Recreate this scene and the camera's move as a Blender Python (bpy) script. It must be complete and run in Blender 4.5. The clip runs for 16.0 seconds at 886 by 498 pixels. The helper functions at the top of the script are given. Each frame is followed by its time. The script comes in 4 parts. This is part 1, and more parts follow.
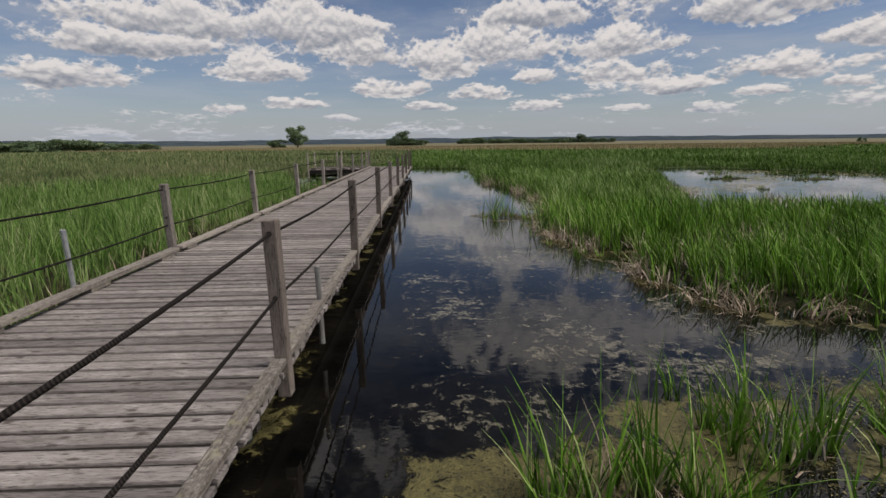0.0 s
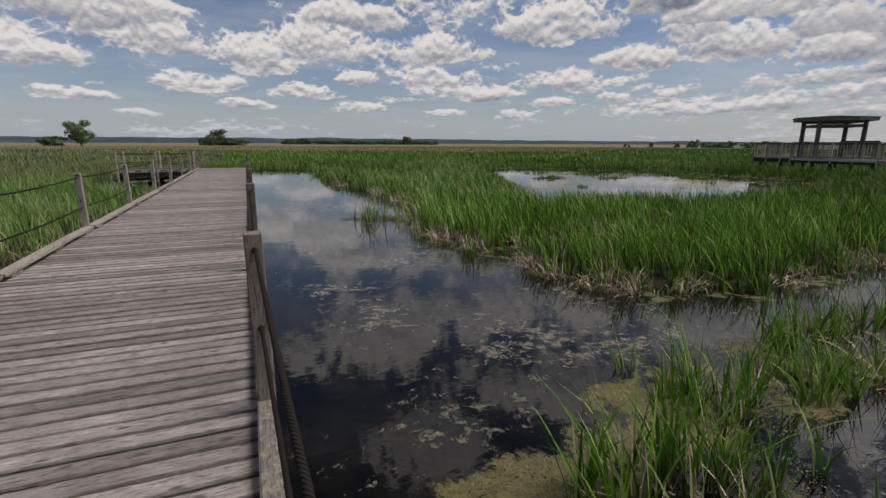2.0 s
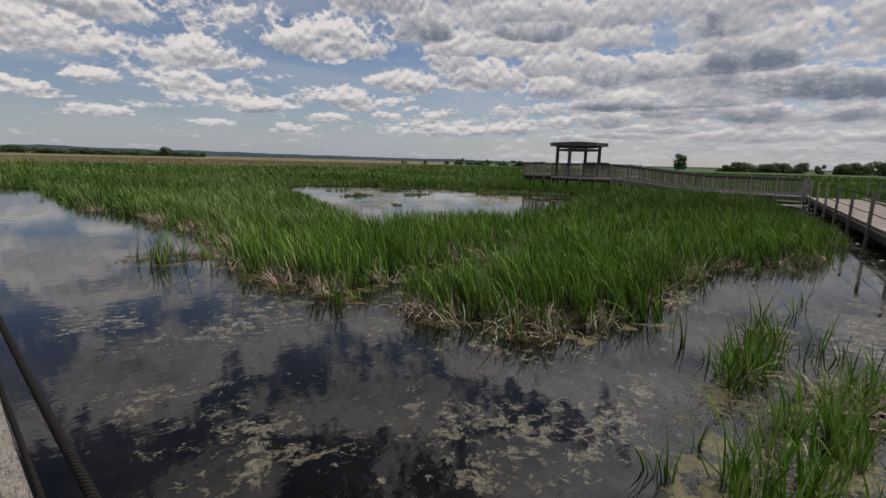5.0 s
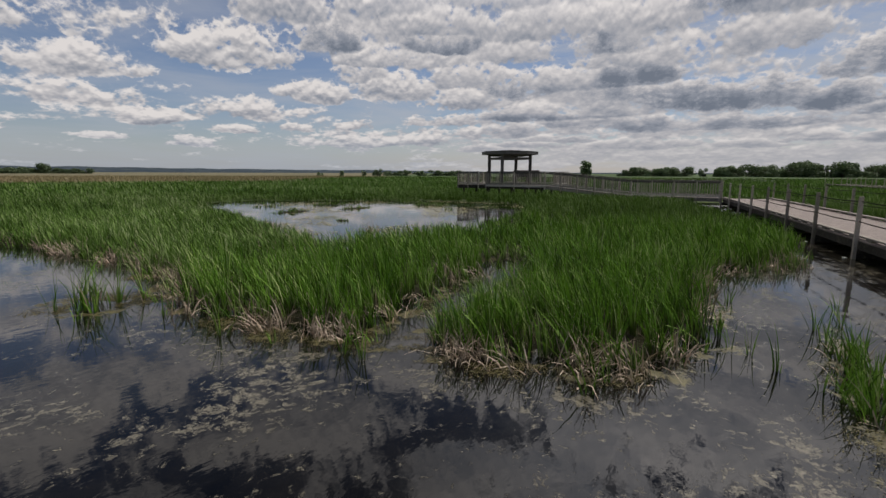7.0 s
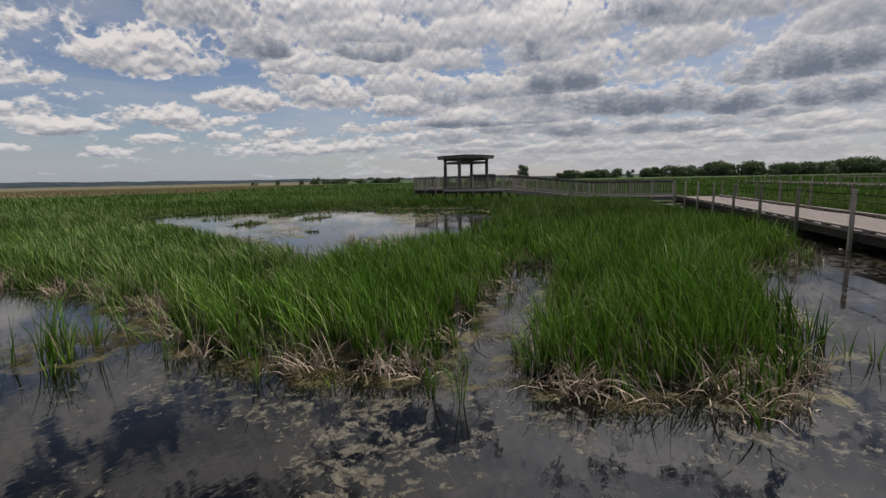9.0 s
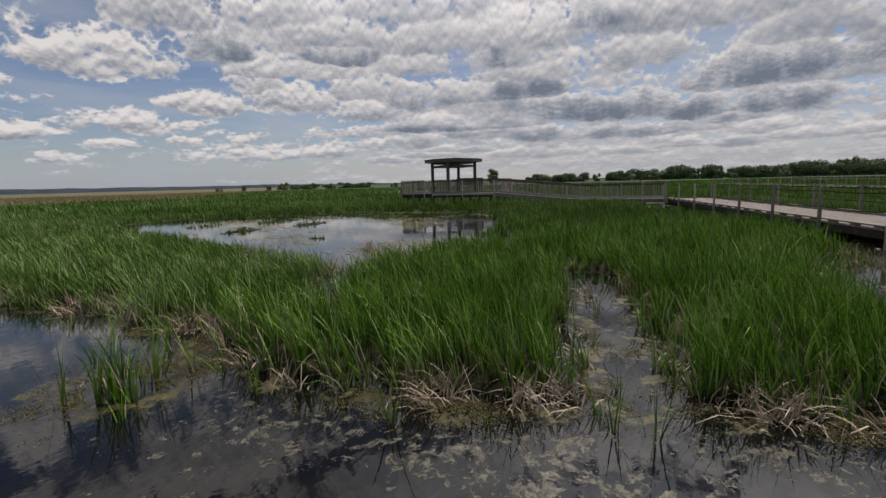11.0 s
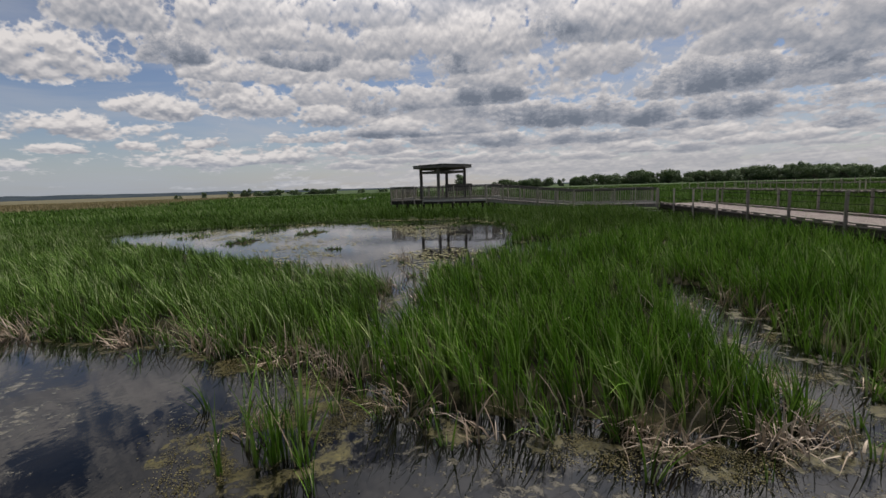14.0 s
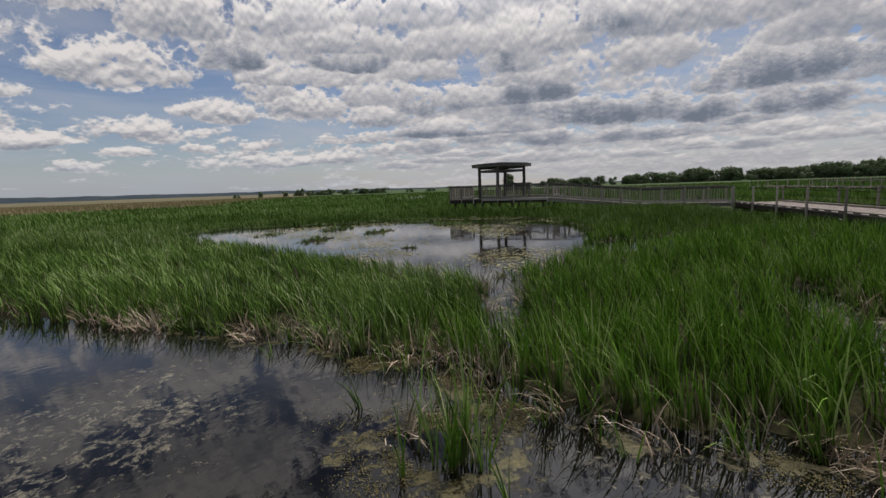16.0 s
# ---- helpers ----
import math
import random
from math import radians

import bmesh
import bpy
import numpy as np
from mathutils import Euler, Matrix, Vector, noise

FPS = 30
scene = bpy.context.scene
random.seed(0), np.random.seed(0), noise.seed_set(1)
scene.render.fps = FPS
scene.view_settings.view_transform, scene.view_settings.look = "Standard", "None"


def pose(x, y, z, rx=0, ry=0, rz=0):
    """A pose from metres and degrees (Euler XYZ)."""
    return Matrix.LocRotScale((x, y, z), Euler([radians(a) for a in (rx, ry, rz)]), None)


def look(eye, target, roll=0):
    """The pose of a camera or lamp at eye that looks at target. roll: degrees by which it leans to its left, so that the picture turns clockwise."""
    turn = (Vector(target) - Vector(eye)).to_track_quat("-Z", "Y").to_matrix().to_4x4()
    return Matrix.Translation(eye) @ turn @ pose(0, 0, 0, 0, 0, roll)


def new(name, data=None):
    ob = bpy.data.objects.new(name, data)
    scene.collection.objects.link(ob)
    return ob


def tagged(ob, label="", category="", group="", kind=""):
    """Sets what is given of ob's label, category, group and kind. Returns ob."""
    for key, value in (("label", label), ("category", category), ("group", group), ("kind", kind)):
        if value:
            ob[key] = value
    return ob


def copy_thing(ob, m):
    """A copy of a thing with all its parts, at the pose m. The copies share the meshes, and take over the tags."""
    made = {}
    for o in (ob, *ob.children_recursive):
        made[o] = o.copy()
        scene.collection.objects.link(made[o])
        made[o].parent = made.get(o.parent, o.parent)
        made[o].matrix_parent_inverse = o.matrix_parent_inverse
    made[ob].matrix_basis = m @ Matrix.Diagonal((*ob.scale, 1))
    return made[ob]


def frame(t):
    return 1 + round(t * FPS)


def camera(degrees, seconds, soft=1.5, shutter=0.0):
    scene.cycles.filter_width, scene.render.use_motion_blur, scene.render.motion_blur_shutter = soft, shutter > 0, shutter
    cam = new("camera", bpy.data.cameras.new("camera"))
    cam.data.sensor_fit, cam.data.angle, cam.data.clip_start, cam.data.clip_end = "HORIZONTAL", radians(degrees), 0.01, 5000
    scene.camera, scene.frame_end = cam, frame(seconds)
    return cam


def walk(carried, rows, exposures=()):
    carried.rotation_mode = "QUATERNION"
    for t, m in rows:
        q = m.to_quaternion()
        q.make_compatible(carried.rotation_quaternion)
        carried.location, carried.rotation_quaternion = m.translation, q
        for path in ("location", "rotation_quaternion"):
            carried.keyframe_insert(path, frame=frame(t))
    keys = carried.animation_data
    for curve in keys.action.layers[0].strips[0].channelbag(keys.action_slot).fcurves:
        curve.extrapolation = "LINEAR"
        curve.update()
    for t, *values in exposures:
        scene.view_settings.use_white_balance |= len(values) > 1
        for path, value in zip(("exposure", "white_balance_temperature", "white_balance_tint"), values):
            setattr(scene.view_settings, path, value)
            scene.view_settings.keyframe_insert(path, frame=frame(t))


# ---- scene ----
cam = camera(86.0, 16.0)

PATH = [
    (0, (1.064, -3.169, 1.538), (1.123, -1.218, 1.1), -0.7),
    (0.5, (0.682, -3.128, 1.533), (0.841, -1.183, 1.095), -0.5),
    (1, (0.4, -3.101, 1.537), (0.692, -1.174, 1.09), -0.1),
    (1.5, (0.17, -2.979, 1.53), (0.611, -1.08, 1.084), 0.1),
    (2, (0.03, -2.755, 1.53), (0.764, -0.946, 1.095), 0.2),
    (2.5, (-0.03, -2.66, 1.555), (0.921, -0.951, 1.135), 0.4),
    (3, (-0.053, -2.42, 1.567), (1.022, -0.782, 1.164), 0.7),
    (3.5, (-0.137, -2.03, 1.59), (1.056, -0.472, 1.201), 1.0),
    (4, (-0.114, -1.534, 1.575), (1.190, -0.066, 1.195), 1.2),
    (6.5, (-0.119, 0.847, 1.557), (1.499, 1.976, 1.228), 0.8),
    (7, (-0.098, 1.318, 1.56), (1.57, 2.374, 1.243), 0.2),
    (7.5, (-0.085, 1.745, 1.537), (1.622, 2.74, 1.227), -0.2),
    (8, (-0.055, 2.241, 1.517), (1.689, 3.174, 1.213), -0.6),
    (8.5, (-0.017, 2.692, 1.493), (1.752, 3.577, 1.198), -1.0),
    (10.8, (-0.002, 4.832, 1.514), (1.84, 5.555, 1.225), -1.3),
    (11, (-0.002, 4.982, 1.463), (1.843, 5.704, 1.186), -1.5),
    (11.5, (-0.012, 5.461, 1.488), (1.842, 6.159, 1.214), -1.4),
    (12, (-0.056, 5.895, 1.504), (1.807, 6.569, 1.229), -1.4),
    (12.5, (-0.055, 6.309, 1.497), (1.823, 6.94, 1.218), -1.3),
    (13, (-0.064, 6.581, 1.505), (1.831, 7.163, 1.236), -1.3),
    (13.5, (-0.07, 6.813, 1.544), (1.829, 7.382, 1.282), -1.5),
    (14, (-0.043, 7.181, 1.574), (1.852, 7.765, 1.315), -1.8),
    (14.5, (-0.126, 7.575, 1.595), (1.761, 8.182, 1.332), -2.0),
    (15, (-0.184, 7.913, 1.592), (1.689, 8.563, 1.332), -2.0),
    (15.5, (-0.229, 8.144, 1.58), (1.626, 8.845, 1.316), -2.1),
    (16, (-0.265, 8.201, 1.595), (1.566, 8.965, 1.339), -2.0),
]
walk(cam, [(t, look(eye, target, roll)) for t, eye, target, roll in PATH], [(0, 0.45), (16, 0.45)])

# ---- light ----
SUN_AZ = radians(-16)      # direction to the sun, from +x towards +y
SUN_EL = radians(60)
world = bpy.data.worlds.new("sky")
scene.world = world
world.use_nodes = True


class Nodes:
    """Short way to write node trees."""

    def __init__(self, tree):
        self.tree = tree
        tree.nodes.clear()

    def add(self, kind):
        return self.tree.nodes.new(kind)

    def link(self, a, b):
        self.tree.links.new(a, b)

    def put(self, socket, v):
        if isinstance(v, bpy.types.NodeSocket):
            self.link(v, socket)
        else:
            socket.default_value = v

    def math(self, op, a, b=0.0, c=0.0, clamp=False):
        n = self.add("ShaderNodeMath")
        n.operation, n.use_clamp = op, clamp
        for s, v in zip(n.inputs, (a, b, c)):
            self.put(s, v)
        return n.outputs[0]

    def vmath(self, op, a, b=(0, 0, 0), scale=None):
        n = self.add("ShaderNodeVectorMath")
        n.operation = op
        self.put(n.inputs[0], a)
        self.put(n.inputs[1], b)
        if scale is not None:
            self.put(n.inputs["Scale"], scale)
        return n.outputs["Value"] if op in ("LENGTH", "DOT_PRODUCT") else n.outputs[0]

    def noise(self, vec, scale, detail=4.0, rough=0.55, dist=0.0, color=False):
        n = self.add("ShaderNodeTexNoise")
        if vec is not None:
            self.link(vec, n.inputs["Vector"])
        for k, v in (("Scale", scale), ("Detail", detail), ("Roughness", rough), ("Distortion", dist)):
            n.inputs[k].default_value = v
        return n.outputs["Color" if color else "Fac"]

    def range(self, v, a, b, c=0.0, d=1.0, smooth=True):
        n = self.add("ShaderNodeMapRange")
        n.interpolation_type = "SMOOTHSTEP" if smooth else "LINEAR"
        for s, x in zip(n.inputs, (v, a, b, c, d)):
            self.put(s, x)
        return n.outputs[0]

    def mix(self, f, a, b, blend="MIX"):
        n = self.add("ShaderNodeMix")
        n.data_type, n.blend_type = "RGBA", blend
        self.put(n.inputs[0], f)
        for s, v in ((n.inputs[6], a), (n.inputs[7], b)):
            self.put(s, (*v, 1) if isinstance(v, tuple) and len(v) == 3 else v)
        return n.outputs[2]

    def ramp(self, f, stops):
        n = self.add("ShaderNodeValToRGB")
        el = n.color_ramp.elements
        while len(el) < len(stops):
            el.new(0.5)
        for e, (p, c) in zip(el, stops):
            e.position, e.color = p, (*c, 1)
        self.put(n.inputs[0], f)
        return n.outputs[0]

    def mapped(self, vec, scale=(1, 1, 1), loc=(0, 0, 0)):
        n = self.add("ShaderNodeMapping")
        self.link(vec, n.inputs["Vector"])
        n.inputs["Scale"].default_value, n.inputs["Location"].default_value = scale, loc
        return n.outputs[0]


# the larger clouds: azimuth from +x towards +y, elevation, half width, half height, in degrees
WHITE_NORTH = [
    (108.6, 7.9, 5.6, 1.2), (97.1, 10, 5, 1.6), (94.1, 6.2, 4.4, 1.0), (111.8, 3.8, 1.8, 0.5), (104.8, 4.4, 3.9, 0.6), (99.7, 2.9, 2, 0.4),
    (88.3, 9.4, 4.5, 2), (81.9, 11, 5.9, 2.3), (69.2, 10.4, 5.1, 1.6), (64, 9.9, 1.9, 0.7), (69, 7.3, 4.9, 1.2), (77.4, 7.2, 2.5, 0.7),
    (83.8, 5.5, 3.9, 0.9), (89.3, 4.1, 3.1, 0.5), (77.3, 4, 3.2, 0.6), (62.9, 5.7, 2.9, 0.9), (60.3, 3.4, 2, 0.6), (67.7, 3.6, 2.3, 0.4),
]
WHITE_EAST = [
    (55.7, 13, 7.2, 2.2), (53.8, 6.9, 3.9, 1.4), (46.2, 9.1, 4.2, 1.4), (38.4, 9.8, 5.1, 1.7), (55.6, 4.6, 2.8, 0.5), (49, 5, 2.2, 0.5),
    (42.4, 5.4, 2.9, 0.6), (60.4, 3.1, 2.5, 0.5), (29.4, 4.9, 1.6, 0.9), (34, 3.8, 2.8, 0.8), (41.9, 3.6, 5.2, 0.6), (20.8, 4.1, 2.6, 0.6),
    (14, 4.5, 1.5, 0.6), (6.2, 12.4, 1.1, 1.4), (-12.3, 4.8, 2.8, 0.9), (-20.1, 3.9, 3.4, 0.6), (23.7, 13.4, 5, 1.6), (0.1, 14, 6, 1.7),
]
GREYISH = [
    (116.5, 12.2, 8.3, 1.6), (119.6, 9.7, 8.3, 1.2), (125.2, 6.8, 6, 1.4), (101.8, 12.4, 7.7, 2.2), (76.4, 13.3, 8.4, 1.4), (41.7, 11, 4.4, 1.1),
    (131, 15, 8, 3), (10.5, 3.2, 4.6, 0.6), (-5.3, 3.8, 2.5, 0.6), (-16.4, 14, 6.4, 2.2), (-22, 12.5, 4, 2.1),
]
DARK = [
    (45.2, 14.5, 4.1, 2.0), (32.7, 14.2, 5.1, 1.1), (24.4, 9.8, 4.5, 1.6), (13.4, 14, 6.3, 2.2), (11.2, 10.6, 6.4, 1.5), (4.3, 8.1, 15, 1.6),
    (-6, 7.3, 6.4, 1.6), (-14.3, 10.3, 12.6, 2.1), (-12, 7.3, 12.7, 1.6), (-0.9, 5.3, 4, 1.0), (2.3, 16.9, 7.9, 1.9), (21.6, 6.5, 12.6, 0.8), (-23, 5.6, 3.1, 1.4),
]
CLOUDS = [(c, tone) for group, tone in ((WHITE_NORTH, 0.1), (WHITE_EAST, 0.12), (GREYISH, 0.5), (DARK, 1.45)) for c in group]

# the rest of the cover: heaps in rows over one another, close towards the sun, scattered elsewhere
CR = random.Random(12)
for row, (row_el, row_w, row_h) in enumerate(((3.4, 4.0, 0.55), (5.6, 5.0, 0.9), (8.3, 6.0, 1.3), (11.4, 7.0, 1.7), (15.0, 7.5, 2.1), (19.5, 8.5, 2.8), (25.0, 10.0, 3.6), (31.5, 12.0, 4.2), (39.0, 14.0, 4.2))):
    a = -58.0 + CR.uniform(0, 4)
    while a < (30 + row * 4.5 if row < 5 else 150):
        inside = any(((a - c[0]) / c[2]) ** 2 + ((row_el - c[1]) / c[3]) ** 2 < 1.0 for c in DARK)
        if not inside and a < 52 - row * 1.5 or CR.random() < (0.85 if 4 < row < 8 and a < 78 else 0.62 - 0.05 * row):
            CLOUDS.append(((a, row_el + CR.uniform(-0.55, 0.55) * row_h * 2, row_w * CR.uniform(0.6, 1.25), row_h * CR.uniform(0.7, 1.2)), CR.choice((0.0, 0.2, 0.5) if row == 4 else (0.2, 0.5, 0.9) if a < 20 else (0.1, 0.3, 0.5)) if row < 5 else CR.choice((0.0, 0.2))))
        a += row_w * CR.uniform(1.1, 1.75) * (1.25 if row > 6 else 1.0)


def cloud_group():
    """One cloud: how far a place lies from it in its own half sizes, flat below; keeps the nearest cloud's height and tone."""
    tree = bpy.data.node_groups.new("cloud", "ShaderNodeTree")
    for nm in ("Azimuth", "Elevation", "Across", "Up", "Width", "Height", "Tone", "Near", "High", "Grey"):
        tree.interface.new_socket(nm, in_out="INPUT", socket_type="NodeSocketFloat")
    for nm in ("Near", "High", "Grey"):
        tree.interface.new_socket(nm, in_out="OUTPUT", socket_type="NodeSocketFloat")
    n = Nodes(tree)
    src, out = n.add("NodeGroupInput"), n.add("NodeGroupOutput")
    azimuth, elevation, across, up, width, height, tone, near, high, grey = src.outputs[:10]
    du = n.math("MULTIPLY", n.math("SUBTRACT", azimuth, across), width)
    dv = n.math("MULTIPLY", n.math("SUBTRACT", elevation, up), height)
    dw = n.math("MAXIMUM", dv, n.math("MULTIPLY", dv, -1.9))
    b = n.math("ADD", n.math("MULTIPLY", du, du), n.math("MULTIPLY", dw, dw))
    first = n.math("MINIMUM", n.math("MAXIMUM", n.math("MULTIPLY_ADD", n.math("SUBTRACT", near, b), 2.2, 0.5), 0.0), 1.0)
    n.link(n.math("MINIMUM", b, near), out.inputs[0])
    n.link(n.math("MULTIPLY_ADD", first, n.math("SUBTRACT", dv, high), high), out.inputs[1])
    n.link(n.math("MULTIPLY_ADD", first, n.math("SUBTRACT", tone, grey), grey), out.inputs[2])
    return tree


CLOUD = cloud_group()


def build_sky():
    n = Nodes(world.node_tree)
    d = n.vmath("NORMALIZE", n.add("ShaderNodeTexCoord").outputs["Generated"])
    sep = n.add("ShaderNodeSeparateXYZ")
    n.link(d, sep.inputs[0])
    x, y, z = sep.outputs
    zc = n.math("MAXIMUM", z, 0.0)
    sky = n.add("ShaderNodeTexSky")
    sky.sky_type, sky.sun_disc, sky.sun_elevation, sky.sun_rotation = "NISHITA", False, SUN_EL, radians(90) - SUN_AZ
    sky.air_density, sky.dust_density, sky.ozone_density = 1.0, 0.5, 2.0
    blue = n.vmath("SCALE", n.vmath("MULTIPLY", sky.outputs[0], (0.073, 0.069, 0.074)), scale=n.range(zc, 0.2, 0.7, 1.0, 0.28))
    az = n.math("DEGREES", n.math("ARCTAN2", y, x))
    el = n.math("DEGREES", n.math("ARCSINE", zc))
    rho = n.math("MAXIMUM", n.math("SQRT", n.math("ADD", n.math("MULTIPLY", x, x), n.math("MULTIPLY", y, y))), 0.01)
    ux, uy = n.math("DIVIDE", x, rho), n.math("DIVIDE", y, rho)

    def around(up, stretch):
        """Place on an upright drum round the land, drawn out towards the horizon."""
        c = n.add("ShaderNodeCombineXYZ")
        n.link(ux, c.inputs[0])
        n.link(uy, c.inputs[1])
        n.link(n.math("MULTIPLY", n.math("LOGARITHM", n.math("ADD", el, 5.0 + up), math.e), stretch), c.inputs[2])
        # turned, so that no face of the drum lies flat in the grain of the noise
        t = n.add("ShaderNodeCombineXYZ")
        for k, row in enumerate(((0.8, 0.0, 0.6), (-0.36, 0.8, 0.48), (-0.48, -0.6, 0.64))):
            n.link(n.vmath("DOT_PRODUCT", c.outputs[0], row), t.inputs[k])
        return t.outputs[0]

    side = n.math("ADD", n.math("MULTIPLY", x, 0.86), n.math("MULTIPLY", y, -0.5))
    wide = n.range(side, -0.35, 0.6, 0.0, 1.0)
    side = n.range(n.math("ADD", side, n.math("MULTIPLY", n.range(el, 6.0, 15.0, 0.0, 0.16), n.range(el, 17.0, 25.0, 1.0, -0.15))), 0.2, 0.66, 0.0, 1.0)

    def heap(up, detail, size=1.0):
        """Cauliflower lumps: coarse and fine noise, with billows folded upwards."""
        p = around(up, 0.42)
        a = n.noise(p, 13.0 * size, detail, 0.6)
        f = n.math("ABSOLUTE", n.math("SUBTRACT", n.noise(p, 32.0 * size, max(1.0, detail - 2.0), 0.58), 0.5))
        return n.math("SUBTRACT", n.math("ADD", n.math("SUBTRACT", a, 0.5), 0.09), f)

    # ragged outlines: shift each place a little before looking up its cloud
    wr = n.add("ShaderNodeSeparateXYZ")
    n.link(n.vmath("SUBTRACT", n.noise(around(0.0, 0.42), 15.0, 5.0, 0.58, color=True), (0.5, 0.5, 0.5)), wr.inputs[0])
    reach = n.range(el, 2.0, 20.0, 0.6, 2.0, smooth=False)
    azw = n.math("ADD", az, n.math("MULTIPLY", n.math("MULTIPLY", wr.outputs[0], reach), 3.4))
    elw = n.math("ADD", el, n.math("MULTIPLY", n.math("MULTIPLY", wr.outputs[1], reach), 1.3))
    near, high, grey = 3.0, 0.0, 0.4
    for (a, e, wa, we), tone in CLOUDS:
        g = n.add("ShaderNodeGroup")
        g.node_tree = CLOUD
        for socket, v in zip(g.inputs, (azw, elw, float(a), e - 0.35 * we, 1 / (wa * 1.15), 1 / (we * 1.45), tone, near, high, grey)):
            n.put(socket, v)
        near, high, grey = g.outputs
    field = n.math("SUBTRACT", 0.75, near)
    h0, h1, hs = heap(0.0, 8.0), heap(0.55, 4.0), heap(0.0, 4.0)
    broad = n.noise(around(0.0, 0.8), 3.1, 4.0, 0.55)
    # heaps of the list, loose small puffs, and the cover that closes in towards the sun
    grown = n.math("ADD", n.math("MULTIPLY", field, 0.55), n.math("MULTIPLY", h0, 1.9))
    loose = n.math("ADD", n.math("MULTIPLY", n.math("SUBTRACT", broad, 0.62), 2.0), n.math("MULTIPLY", h0, 1.5))
    cover = n.math("MULTIPLY_ADD", n.math("MULTIPLY", side, n.range(el, 30.0, 44.0, 1.0, 0.4)), 0.42, loose)
    own = n.range(n.math("ADD", field, h0), -0.35, 0.3)
    dens = n.math("MAXIMUM", grown, cover)
    mask = n.range(dens, -0.08, 0.22)
    thick = n.range(dens, 0.05, 0.7)
    vert = n.range(high, -0.55, 0.75, -0.5, 0.5)
    grad = n.math("MULTIPLY", n.math("SUBTRACT", hs, h1), n.math("MULTIPLY_ADD", side, -0.7, 1.75))
    grad = n.math("MINIMUM", n.math("MAXIMUM", grad, -0.3), 0.34)
    lit = n.math("ADD", n.math("MULTIPLY_ADD", wide, -0.12, 0.8), n.math("MULTIPLY", n.math("MULTIPLY", vert, own), n.math("MULTIPLY_ADD", side, -0.1, 0.55)))
    lit = n.math("ADD", lit, grad)
    tone = n.math("ADD", n.math("MULTIPLY", grey, own), n.math("MULTIPLY", n.math("SUBTRACT", 1.0, own), n.math("MULTIPLY_ADD", side, 0.05, 0.15)))
    lit = n.math("SUBTRACT", lit, n.math("MULTIPLY", thick, n.math("ADD", 0.05, n.math("MULTIPLY", tone, n.math("MULTIPLY_ADD", side, 0.0, 0.44)))))
    white = n.ramp(lit, ((0.0, (0.17, 0.195, 0.245)), (0.3, (0.285, 0.305, 0.355)), (0.6, (0.452, 0.447, 0.474)), (1.0, (0.76, 0.72, 0.706))))
    glow = n.math("MULTIPLY", n.range(zc, 0.26, 0.62, 0.0, 1.15), n.math("ADD", n.math("MULTIPLY", wide, 0.5), n.math("MULTIPLY", side, 1.6)))
    white = n.vmath("SCALE", white, scale=n.math("ADD", 1.0, glow))
    veil = n.range(n.noise(around(0.0, 1.3), 3.4, 7.0, 0.62, 0.3), 0.38, 0.72, 0.0, 0.7)
    blue = n.mix(n.math("MULTIPLY", veil, n.math("ADD", 0.6, n.math("MULTIPLY", side, 0.75)), clamp=True), blue, (0.44, 0.46, 0.51))
    col = n.mix(mask, blue, white)
    haze = n.range(zc, 0.0, 0.09, 0.62, 0.0)
    col = n.mix(haze, col, n.mix(side, (0.36, 0.415, 0.50), (0.47, 0.465, 0.48)))
    col = n.mix(n.range(z, -0.02, 0.0), (0.12, 0.13, 0.10), col)
    bg = n.add("ShaderNodeBackground")
    n.link(col, bg.inputs[0])
    bg.inputs[1].default_value = 0.69
    n.link(bg.outputs[0], n.add("ShaderNodeOutputWorld").inputs[0])


build_sky()
sun = new("sun", bpy.data.lights.new("sun", "SUN"))
sun.data.energy, sun.data.angle, sun.data.color = 2.65, radians(24), (1.0, 0.94, 0.86)
sun.matrix_world = look((math.cos(SUN_EL) * math.cos(SUN_AZ) * 50, math.cos(SUN_EL) * math.sin(SUN_AZ) * 50, math.sin(SUN_EL) * 50), (0, 0, 0))

# ---- materials ----
WATER = -0.48


def material(name):
    m = bpy.data.materials.new(name)
    m.use_nodes = True
    n = Nodes(m.node_tree)
    out = n.add("ShaderNodeOutputMaterial")
    b = n.add("ShaderNodeBsdfPrincipled")
    n.link(b.outputs[0], out.inputs[0])
    return m, n, b, out


def bumped(n, b, height, strength, distance):
    k = n.add("ShaderNodeBump")
    k.inputs["Strength"].default_value, k.inputs["Distance"].default_value = strength, distance
    n.link(height, k.inputs["Height"])
    n.link(k.outputs[0], b.inputs["Normal"])


